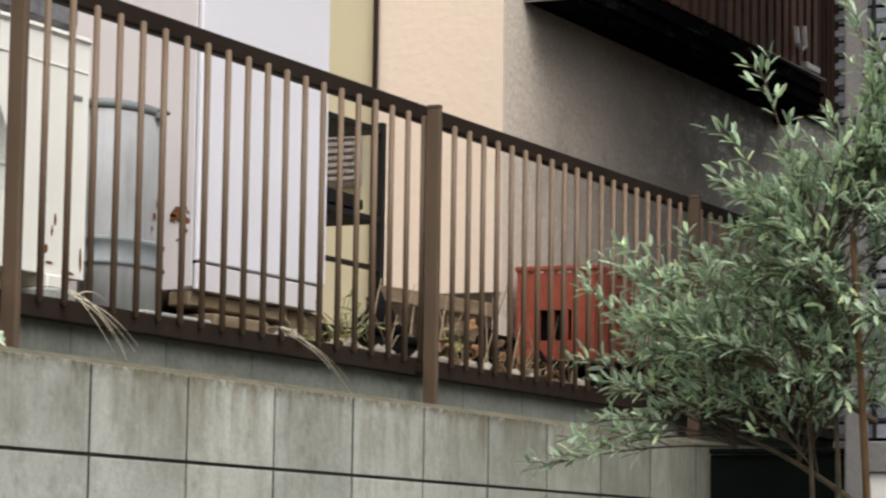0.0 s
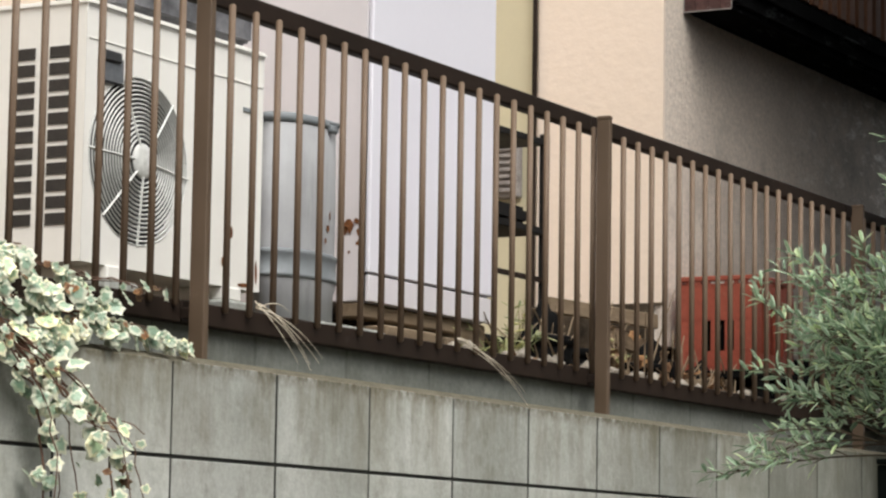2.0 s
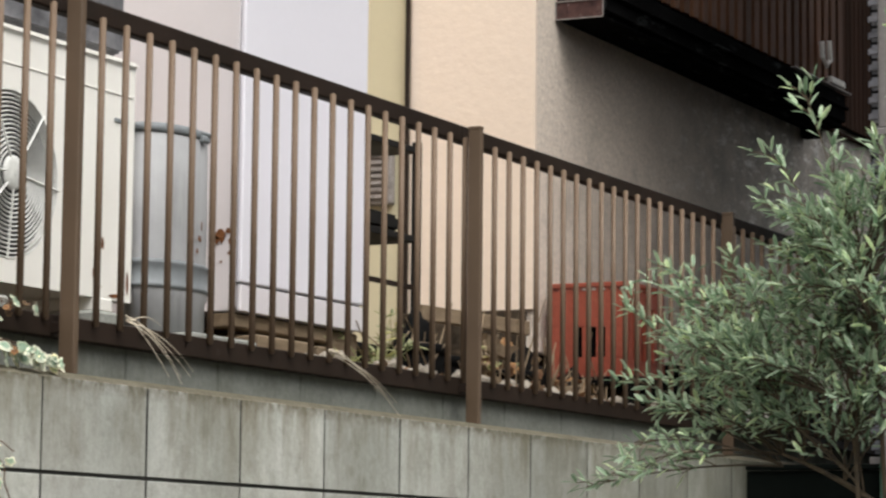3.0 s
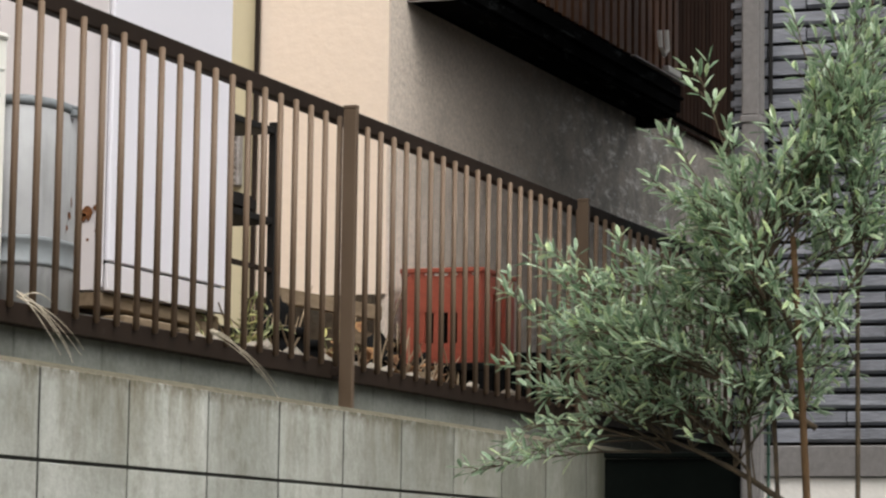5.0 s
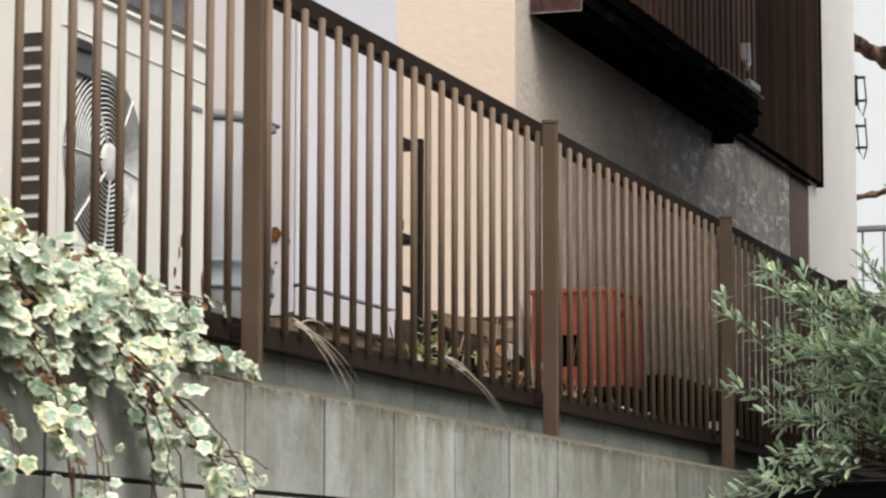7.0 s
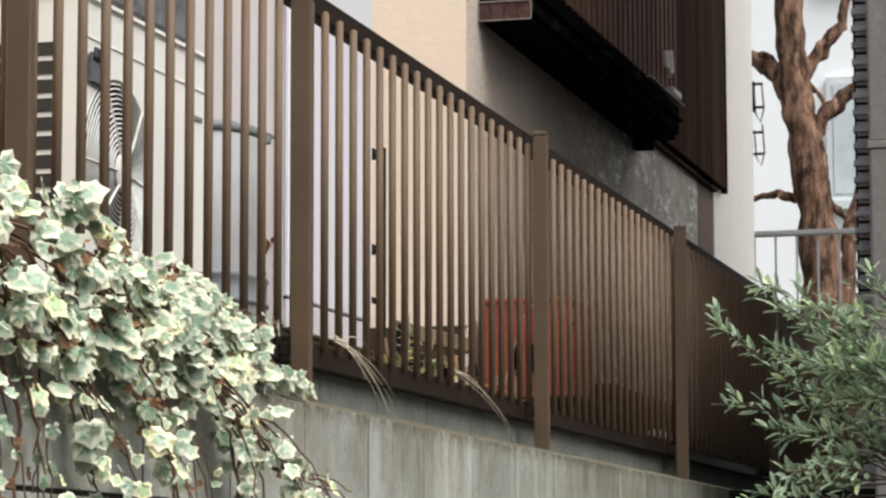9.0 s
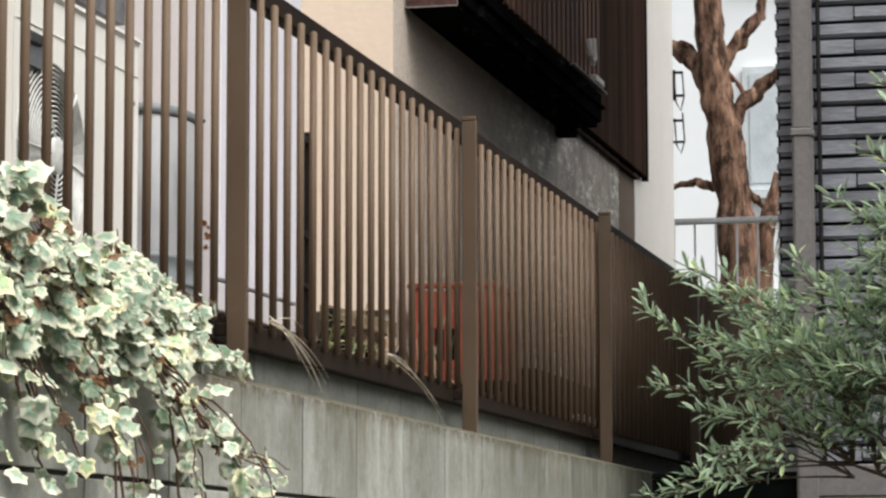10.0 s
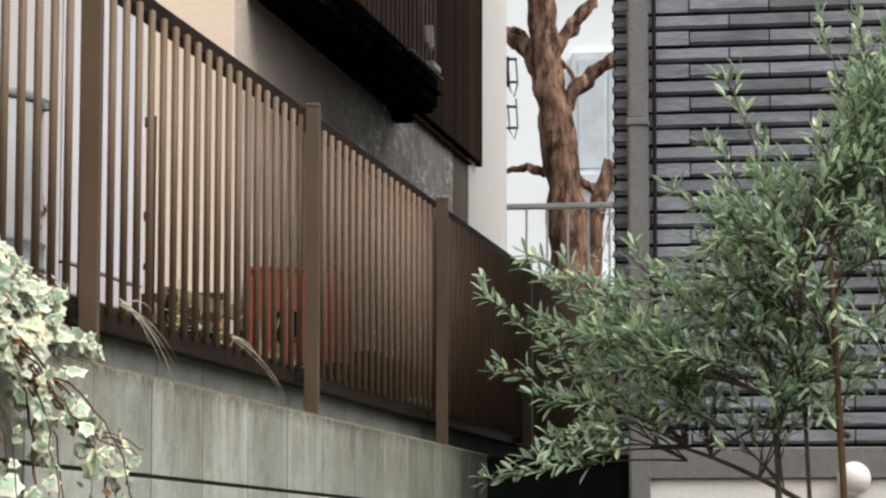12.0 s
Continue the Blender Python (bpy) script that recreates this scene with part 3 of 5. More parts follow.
def aircon():
    a = thing("air_conditioner", (-1.1, 0.84, 0.13), "ivory outdoor air conditioner unit with a round fan grille", "air conditioner")
    x0, x1, y0, y1, z0, z1 = -1.5, -0.7, 0.69, 0.98, 0.27, 0.895
    cx, cz, R = -1.268, 0.542, 0.213
    # front panel with a round opening
    bm = bmesh.new()
    n = 48
    inner = [bm.verts.new((cx + R * math.cos(k * math.tau / n), y0, cz + R * math.sin(k * math.tau / n))) for k in range(n)]
    outer = []
    for k in range(n):
        c, q = math.cos(k * math.tau / n), math.sin(k * math.tau / n)
        sx = ((x1 if c > 0 else x0) - cx) / c if abs(c) > 1e-6 else 1e9
        sz = ((z1 if q > 0 else z0) - cz) / q if abs(q) > 1e-6 else 1e9
        d = min(sx, sz)
        outer.append(bm.verts.new((cx + c * d, y0, cz + q * d)))
    deep = [bm.verts.new((v.co.x, y0 + 0.03, v.co.z)) for v in inner]
    for k in range(n):
        j = (k + 1) % n
        bm.faces.new((inner[k], inner[j], outer[j], outer[k]))
        bm.faces.new((inner[k], inner[j], deep[j], deep[k]))
    for z in (z0, z1):
        for x in (x0, x1):
            near = min((v for v in outer), key=lambda v: (v.co.x - x) ** 2 + (v.co.z - z) ** 2)
            near.co = (x, y0, z)
    part("front_panel", bm, M_AC, a)
    part("panel_lip", B(x0 + 0.01, x1 - 0.01, y0 - 0.003, y0 - 0.0005, 0.815, 0.82, 0.001), M_AC, a)
    for bb in (B(x0, x0 + 0.004, y0 + 0.001, y1, z0, z1), B(x1 - 0.004, x1, y0 + 0.001, y1, z0, z1)):
        part("side_panel", bb, M_AC, a)
    part("back_panel", B(x0 + 0.004, x1 - 0.004, y1 - 0.004, y1, z0, z1), M_AC, a)
    part("base_pan", B(x0 + 0.004, x1 - 0.004, y0 + 0.001, y1 - 0.004, z0, z0 + 0.004), M_AC, a)
    part("top_cover", B(x0 - 0.006, x1 + 0.006, y0 - 0.008, y1 + 0.006, z1, z1 + 0.018, 0.006, seg=2), M_AC, a)
    part("fan_chamber", B(x0 + 0.03, x1 - 0.25, y0 + 0.08, y0 + 0.085, z0 + 0.02, z1 - 0.02), M_ACDARK, a)
    grille = bmesh.new()
    for i in range(1, 16):
        r = 0.045 + i * 0.011
        pts = [(cx + r * math.cos(k * math.tau / 40), y0 - 0.012 + 0.012 * (r / R) ** 2, cz + r * math.sin(k * math.tau / 40)) for k in range(41)]
        tube(grille, pts, 0.0024, 4)
    for an in (radians(a) for a in (178, -5, 49, 226, 270, 112)):
        tube(grille, [(cx + 0.03 * math.cos(an), y0 - 0.016, cz + 0.03 * math.sin(an)), (cx + R * math.cos(an), y0 - 0.002, cz + R * math.sin(an))], 0.0035, 4)
    part("fan_grille", grille, M_ACWIRE, a, "round wire fan grille with radial spokes")
    hub = bmesh.new()
    bmesh.ops.create_uvsphere(hub, u_segments=20, v_segments=10, radius=0.045)
    for v in hub.verts:
        v.co = (cx + v.co.x, y0 - 0.012 + v.co.y * 0.25, cz + v.co.z)
    part("hub", hub, M_ACWIRE, a, smooth=True)
    for k in range(3):
        blades = bmesh.new()
        a0 = k * math.tau / 3 + 0.4
        vs = []
        for j in range(7):
            an = a0 + j * 0.16
            vs.append((blades.verts.new((cx + 0.05 * math.cos(an), y0 + 0.05 + 0.003 * j, cz + 0.05 * math.sin(an))), blades.verts.new((cx + 0.19 * math.cos(an), y0 + 0.035 + 0.005 * j, cz + 0.19 * math.sin(an)))))
        for (p0, p1), (q0, q1) in zip(vs, vs[1:]):
            blades.faces.new((p0, p1, q1, q0))
        part("fan_blade", blades, M_ACDARK, a)
    part("handle_recess", B(-1.455, -1.355, y0 - 0.012, y0 - 0.002, 0.715, 0.785, 0.01, seg=2), M_GREYP, a, "dark grey plastic corner grip")
    part("grip_lid", B(-1.448, -1.375, y0 - 0.02, y0 - 0.012, 0.768, 0.795, 0.005), M_ACDARK, a)
    part("name_strip", B(-0.80, -0.735, y0 - 0.004, y0 - 0.001, 0.742, 0.752), M_CANRIM, a, "short unreadable grey maker's strip")
    part("fins", B(x0 + 0.006, x0 + 0.012, y0 + 0.03, y1 - 0.01, 0.33, 0.82), M_FIN, a, "dark condenser fins")
    slot = mesh_of(B(x0 - 0.003, x0 - 0.0005, 0, 0.07, 0, 0.029), "slot", M_FIN)
    for k in range(11):
        for y in (0.728, 0.842):
            piece("slot", slot, a, Matrix.Translation((0, y, 0.36 + 0.041 * k)))
    for x in (-1.36, -0.84):
        part("foot", B(x - 0.04, x + 0.04, y0 - 0.01, y1 + 0.01, 0.235, 0.27, 0.004), M_AC, a)
    for x, z, w, h in ((-0.842, 0.415, 0.006, 0.02), (-0.855, 0.385, 0.005, 0.016), (-0.88, 0.335, 0.009, 0.014), (-0.86, 0.30, 0.02, 0.005), (-0.72, 0.32, 0.006, 0.03), (-0.78, 0.281, 0.03, 0.006)):
        rb = bmesh.new()
        vs = [rb.verts.new((x + w * (0.6 + 0.6 * random.random()) * math.cos(k * math.tau / 9), y0 - 0.0015, z + h * (0.6 + 0.6 * random.random()) * math.sin(k * math.tau / 9))) for k in range(9)]
        rb.faces.new(vs)
        part("rust_patch", rb, M_RUST, a, "flaking brown rust")
    a.location += Vector((-0.045, -0.01, 0.008))
    for x in (-1.405, -0.885):
        solid("support_block", B(x - 0.07, x + 0.07, 0.65, 0.99, 0.12, 0.242, 0.008), M_KERB, "grey concrete block under the air conditioner", "concrete block", group="air conditioner feet")


aircon()
tray = B(-1.345, -0.735, 0.71, 0.95, 0.923, 1.2, 0.03, seg=3)
tr_ob = thing("planter_box", (-1.0, 0.84, 0.923), "dark mottled slate-grey box lying on the air conditioner", "box")
part("box_body", tray, M_SLATE, tr_ob)
part("box_rim", B(-1.355, -0.725, 0.70, 0.96, 1.2, 1.225, 0.006), M_SLATE, tr_ob)


def rubbish_can():
    c = thing("lidded_can", (-0.55, 0.66, 0.2), "tall oval dull galvanised can with a lid and a low band", "can")
    x, y, r = -0.56, 0.69, 0.143

    def oval(bm):
        for v in bm.verts:
            v.co.x, v.co.y = x + (v.co.x - x) * 1.14, y + (v.co.y - y) * 0.6
        return bm

    bm = oval(lathe(bmesh.new(), x, y, [(r - 0.006, 0.2), (r - 0.004, 0.30), (r + 0.004, 0.31), (r - 0.002, 0.42), (r, 0.5), (r - 0.004, 0.74), (r - 0.01, 0.745)]))
    part("can_body", bm, M_CAN, c, smooth=True)
    part("band", oval(lathe(bmesh.new(), x, y, [(r + 0.002, 0.325), (r + 0.012, 0.328), (r + 0.012, 0.336), (r + 0.005, 0.34), (r + 0.006, 0.385), (r + 0.011, 0.39), (r + 0.011, 0.398), (r + 0.002, 0.402)])), M_CANRIM, c, smooth=True)
    part("lid", oval(lathe(bmesh.new(), x, y, [(r - 0.002, 0.744), (r + 0.005, 0.752), (r + 0.004, 0.765), (r - 0.014, 0.771), (0.03, 0.776)])), M_CANRIM, c, "dull grey lid", smooth=True)
    la = bmesh.new()
    box(la, x + 0.03, x + 0.1, y - 0.09, y - 0.04, 0.755, 0.767, 0.004)
    box(la, x + 0.03, x + 0.06, y - 0.096, y - 0.05, 0.735, 0.755, 0.004)
    part("latch", la, M_CANRIM, c, "grey lid latch")
    rr = random.Random(8)
    for u, z, w, h in ((0.035, 0.472, 0.013, 0.012), (0.047, 0.508, 0.005, 0.013), (0.022, 0.436, 0.008, 0.008)):
        rb = bmesh.new()
        vs = []
        for k in range(11):
            du = u + w * rr.uniform(0.55, 1.15) * math.cos(k * math.tau / 11)
            vs.append(rb.verts.new((x + du, y - 0.0025 - r * 0.6 * math.sqrt(1 - (du / (r * 1.14)) ** 2), z + h * rr.uniform(0.55, 1.2) * math.sin(k * math.tau / 11))))
        rb.faces.new(vs)
        part("rust_patch", rb, M_RUST, c, "brown rust spot")


rubbish_can()
solid("paving_slab", B(-0.72, -0.38, 0.5, 0.85, 0.12, 0.2, 0.006), M_KERB, "concrete slab under the galvanised can", "paving slab")


def cabinet():
    c = thing("steel_cabinet", (0.17, 0.9, 0.3), "tall white enamelled steel storage cabinet with rust spots", "cabinet")
    part("front_panel", B(-0.258, 0.485, 0.628, 0.644, 0.381, 2.1, 0.004), M_CAB, c)
    part("plinth_panel", B(-0.253, 0.48, 0.631, 0.645, 0.30, 0.3755, 0.003), M_CABSIDE, c)
    part("shadow_gap", B(-0.253, 0.48, 0.645, 0.66, 0.3745, 0.3845), M_RAIL, c)
    part("carcass", B(-0.263, 0.48, 0.661, 1.2, 0.3, 2.1, 0.003), M_CABSIDE, c)
    part("side_flange", B(-0.265, -0.257, 0.644, 0.67, 0.31, 2.1), M_CABSIDE, c)
    for y, z, w in ((0.694, 0.514, 0.018), (0.706, 0.503, 0.012), (0.667, 0.526, 0.008), (0.778, 0.506, 0.014), (0.78, 0.473, 0.01), (0.775, 0.545, 0.007), (0.765, 0.49, 0.006), (0.66, 0.493, 0.009), (0.663, 0.463, 0.007), (0.657, 0.515, 0.005), (0.735, 0.35, 0.007), (0.69, 0.44, 0.005)):
        rb = bmesh.new()
        rb.faces.new([rb.verts.new((-0.2665, y + w * (0.6 + 0.7 * random.random()) * math.cos(k * math.tau / 10), z + w * (0.6 + 0.9 * random.random()) * math.sin(k * math.tau / 10))) for k in range(10)])
        part("rust_patch", rb, M_RUST, c, "brown rust spot")


cabinet()
for k, (x0, x1, y0, y1, z0, z1) in enumerate(((-0.26, 0.3, 0.65, 0.72, 0.255, 0.298), (-0.2, 0.1, 0.6, 0.76, 0.125, 0.238), (0.2, 0.34, 0.63, 0.8, 0.125, 0.238), (0.33, 0.5, 0.66, 0.8, 0.125, 0.298), (-0.2, 0.5, 1.0, 1.15, 0.125, 0.298))):
    solid("timber_board", B(x0, x1, y0, y1, z0, z1, 0.005), M_BOARD, "weathered brown timber propping up the cabinet", "board", group="cabinet props")


def rack():
    r = thing("storage_rack", (0.85, 0.88, 0.13), "black steel storage rack with solid shelves", "rack")
    for x in (0.56, 1.11):
        for y in (0.76, 1.03):
            part("upright", B(x, x + 0.026, y, y + 0.026, 0.13, 0.99, 0.002), M_BLACK, r)
    for z in (0.95, 0.655):
        part("shelf", B(0.585, 1.112, 0.765, 1.05, z, z + 0.022, 0.002), M_BLACK, r)
    part("brace", B(0.585, 1.112, 0.765, 0.78, 0.50, 0.515), M_RAIL, r)
    part("shelf", B(0.585, 1.112, 0.765, 1.05, 0.28, 0.30, 0.002), M_BLACK, r)
    r.location += Vector((0.045, 0.03, 0))


rack()
solid("storage_tub", B(0.645, 1.095, 0.82, 1.05, 0.679, 0.74, 0.015, seg=2), M_BLACK, "flat black plastic tub on the rack shelf", "tub")


def crate():
    c = thing("crate", (2.42, 0.56, 0.3), "faded red plastic bottle crate standing on a black pallet", "crate")
    X0, X1, Y0, Y1, Z0, Z1 = 2.19, 2.53, 0.405, 0.70, 0.295, 0.63
    t = 0.012
    rim = bmesh.new()
    for b in ((X0 - 0.006, X0 + t, Y0 - 0.006, Y1 + 0.006), (X1 - t, X1 + 0.006, Y0 - 0.006, Y1 + 0.006), (X0 + t, X1 - t, Y0 - 0.006, Y0 + t), (X0 + t, X1 - t, Y1 - t, Y1 + 0.006)):
        box(rim, *b, Z1 - 0.018, Z1, 0.003)
    part("rim", rim, M_CRATE, c)
    part("floor_grid", B(X0, X1, Y0, Y1, Z0, Z0 + 0.015), M_CRATE, c)
    for x in (X0, X1 - t):
        w = bmesh.new()
        box(w, x, x + t, Y0, Y1, 0.475, 0.602)
        box(w, x, x + t, Y0, Y1, Z0 + 0.016, 0.368)
        for ya, yb in ((Y0, 0.49), (0.505, 0.525), (0.558, 0.578), (0.612, Y1)):
            box(w, x, x + t, ya, yb, 0.366, 0.477)
        for k in range(9):
            y = Y0 + 0.002 + k * 0.035
            box(w, x - 0.002, x + t, y, y + 0.014, 0.6, Z1 - 0.017)
        part("end_wall", w, M_CRATE, c)
    for y in (Y0, Y1 - t):
        part("side_wall", B(X0 + t, X1 - t, y, y + t, 0.55, 0.60), M_CRATE, c)
        part("side_wall", B(X0 + t, X1 - t, y, y + t, Z0 + 0.016, 0.36), M_CRATE, c)
        for x in (X0 + t, 2.28, 2.36, 2.43, X1 - t - 0.03):
            part("rib", B(x, x + 0.03, y - 0.001, y + t, 0.358, Z1 - 0.018), M_CRATE, c)
    for x in (2.28, 2.37, 2.46):
        part("divider", B(x, x + 0.006, Y0 + t, Y1 - t, Z0 + 0.02, 0.55), M_CRATE, c)
    c.location += Vector((-0.18, -0.005, -0.03))


crate()
# Added box: its black stands in for the shade inside the crate.
solid('storage_tub', B(2.035, 2.09, 0.425, 0.675, 0.282, 0.53, 0.01, seg=2), M_POT, 'black box added inside the red crate to darken its openings', 'tub')


def pallet(x0, x1, y0, y1, z1, label):
    p = thing("plastic_pallet", ((x0 + x1) / 2, (y0 + y1) / 2, 0.13), label, "pallet")
    part("deck", B(x0, x1, y0, y1, z1 - 0.03, z1, 0.004), M_POT, p)
    n = int((x1 - x0) / 0.11)
    for k in range(n + 1):
        for y in (y0, (y0 + y1) / 2 - 0.02, y1 - 0.04):
            x = x0 + k * (x1 - x0 - 0.05) / n
            part("leg", B(x, x + 0.05, y, y + 0.04, 0.125, z1 - 0.03), M_POT, p)


pallet(1.97, 2.6, 0.355, 0.72, 0.267, "black slotted plastic pallet under the red crate")
pallet(2.7, 4.2, 0.4, 0.72, 0.36, "low black slotted plastic pallet along the house")


def pot(x, y, r, h, label):
    p = thing("plant_pot", (x, y, 0.13), label, "plant pot", "pots in the yard")
    part("pot_body", lathe(bmesh.new(), x, y, [(r * 0.75, 0.125), (r * 0.97, 0.125 + h), (r * 0.9, 0.125 + h)], 24), M_POT, p, smooth=True)
    part("pot_rim", lathe(bmesh.new(), x, y, [(r, 0.12 + h * 0.85), (r * 1.04, 0.125 + h), (r * 0.93, 0.13 + h)], 24), M_POT, p, smooth=True)
    part("earth", lathe(bmesh.new(), x, y, [(r * 0.9, 0.13 + h), (r * 0.5, 0.135 + h), (0.01, 0.14 + h)], 16), M_SOIL, p)


pot(0.72, 0.56, 0.085, 0.15, "black plastic plant pot of earth beside the rack")
pot(0.93, 0.6, 0.08, 0.13, "small black plastic plant pot of earth")
pot(1.45, 0.6, 0.09, 0.12, "wide black plastic plant pot of earth")
rnd = random.Random(21)
for x, y, z, l, w, h, turn, tip in ((1.5, 0.7, 0.2, 0.75, 0.03, 0.12, 2, 3), (1.42, 0.705, 0.42, 0.8, 0.025, 0.05, -1, -1.0), (1.72, 0.73, 0.34, 0.4, 0.02, 0.06, 3, 5), (1.6, 0.6, 0.16, 0.7, 0.1, 0.03, 8, 1), (1.25, 0.58, 0.2, 0.5, 0.06, 0.03, -12, 6),
                                 (1.75, 0.52, 0.2, 0.42, 0.07, 0.04, 24, -4), (1.05, 0.66, 0.24, 0.3, 0.03, 0.12, 10, 8), (1.42, 0.5, 0.17, 0.36, 0.04, 0.02, -20, 5)):
    bm = B(-l / 2, l / 2, -w / 2, w / 2, -h / 2, h / 2, 0.003)
    bm.transform(pose(x, y, z, 0, tip, turn))
    solid("plank", bm, M_BOARD, "weathered brown plank lying among rubbish by the house wall", "plank", group="loose planks")
cc = bmesh.new()
for k in range(3):
    bmesh.ops.create_icosphere(cc, subdivisions=2, radius=0.045, matrix=Matrix.Translation((3.0 + 0.09 * k, 0.3, 0.165)))
for v in cc.verts:
    v.co += Vector(noise.noise_vector(v.co * 25)) * 0.025
solid("plastic_bag", cc, M_WHITEWALL, "crumpled white plastic bag on the soil", "bag")

def black_sheet(x, y, rx, ry, h, seed):
    bm = bmesh.new()
    bmesh.ops.create_icosphere(bm, subdivisions=4, radius=1.0)
    for v in bm.verts:
        q = v.co.copy()
        k = 1 + 0.3 * noise.noise(q * 1.6 + Vector((seed, 0, 0))) + 0.14 * abs(noise.noise(q * 4.5 + Vector((0, seed, 0))))
        v.co = Vector((x + q.x * rx * k, y + q.y * ry * k, 0.125 + max(0.0, q.z) * h * k))
    solid("plastic_sheet", bm, M_POT, "crumpled black plastic sheeting heaped on the soil", "plastic sheet", group="heaps of black sheeting", smooth=True)


black_sheet(0.86, 0.64, 0.17, 0.06, 0.24, 1.0)
black_sheet(1.66, 0.62, 0.17, 0.06, 0.19, 4.0)
black_sheet(1.98, 0.6, 0.12, 0.06, 0.15, 7.0)

# ---- leaves ----
def leaf_cloud(name, items, material, shape):
    """One mesh of many leaves; items are (place, along, normal, size); shape gives vertices, faces and rim values."""
    vs, fs, rim = [], [], []
    base, faces, values = shape
    for place, along, normal, size in items:
        a = along.normalized()
        n = (normal - a * normal.dot(a)).normalized()
        s = a.cross(n)
        o = len(vs)
        for (u, v, w), q in zip(base, values):
            vs.append(place + (a * u + s * v + n * w) * size)
            rim.append(q)
        fs += [tuple(o + i for i in f) for f in faces]
    me = bpy.data.meshes.new(name)
    me.from_pydata(vs, [], fs)
    at = me.attributes.new("rim", "FLOAT", "POINT")
    at.data.foreach_set("value", rim)
    me.materials.append(material)
    return me


NARROW = ([(0, 0, 0), (0.35, 0.11, 0.03), (0.35, -0.11, 0.03), (0.5, 0, -0.015), (0.75, 0.105, 0.02), (0.75, -0.105, 0.02), (1, 0, -0.05)],
          [(0, 3, 1), (0, 2, 3), (3, 4, 1), (3, 2, 5), (3, 6, 4), (3, 5, 6)], [0, 1, 1, 0, 1, 1, 0.6])


def ivy_shape(seed):
    rnd = random.Random(seed)
    out = []
    for deg, r in ((0, 1.0), (28, 0.74), (55, 0.88), (82, 0.66), (112, 0.76), (150, 0.58), (180, 0.3)):
        out.append((deg, r * rnd.uniform(0.9, 1.08)))
    ring = out + [(-d, r * rnd.uniform(0.92, 1.06)) for d, r in reversed(out[1:-1])]
    base = [(0.38, 0, 0)]
    for f, lift in ((0.52, 0.02), (1.0, 0.0)):
        for d, r in ring:
            x, y = 0.38 + f * r * 0.62 * math.cos(radians(d)), f * r * 0.62 * math.sin(radians(d))
            base.append((x, y, lift - 0.18 * f * abs(y) + 0.06 * math.sin(d * 0.11 + seed) * f))
    n = len(ring)
    faces = [(0, 1 + k, 1 + (k + 1) % n) for k in range(n)] + [(1 + k, 1 + n + k, 1 + n + (k + 1) % n, 1 + (k + 1) % n) for k in range(n)]
    return base, faces, [0.0] + [0.34] * n + [1.0] * n


IVY = [ivy_shape(k) for k in range(4)]


def curve_pts(p0, p1, bend, n=8):
    p0, p1 = Vector(p0), Vector(p1)
    mid = (p0 + p1) / 2 + Vector(bend)
    return [(1 - u) ** 2 * p0 + 2 * u * (1 - u) * mid + u * u * p1 for u in [k / n for k in range(n + 1)]]


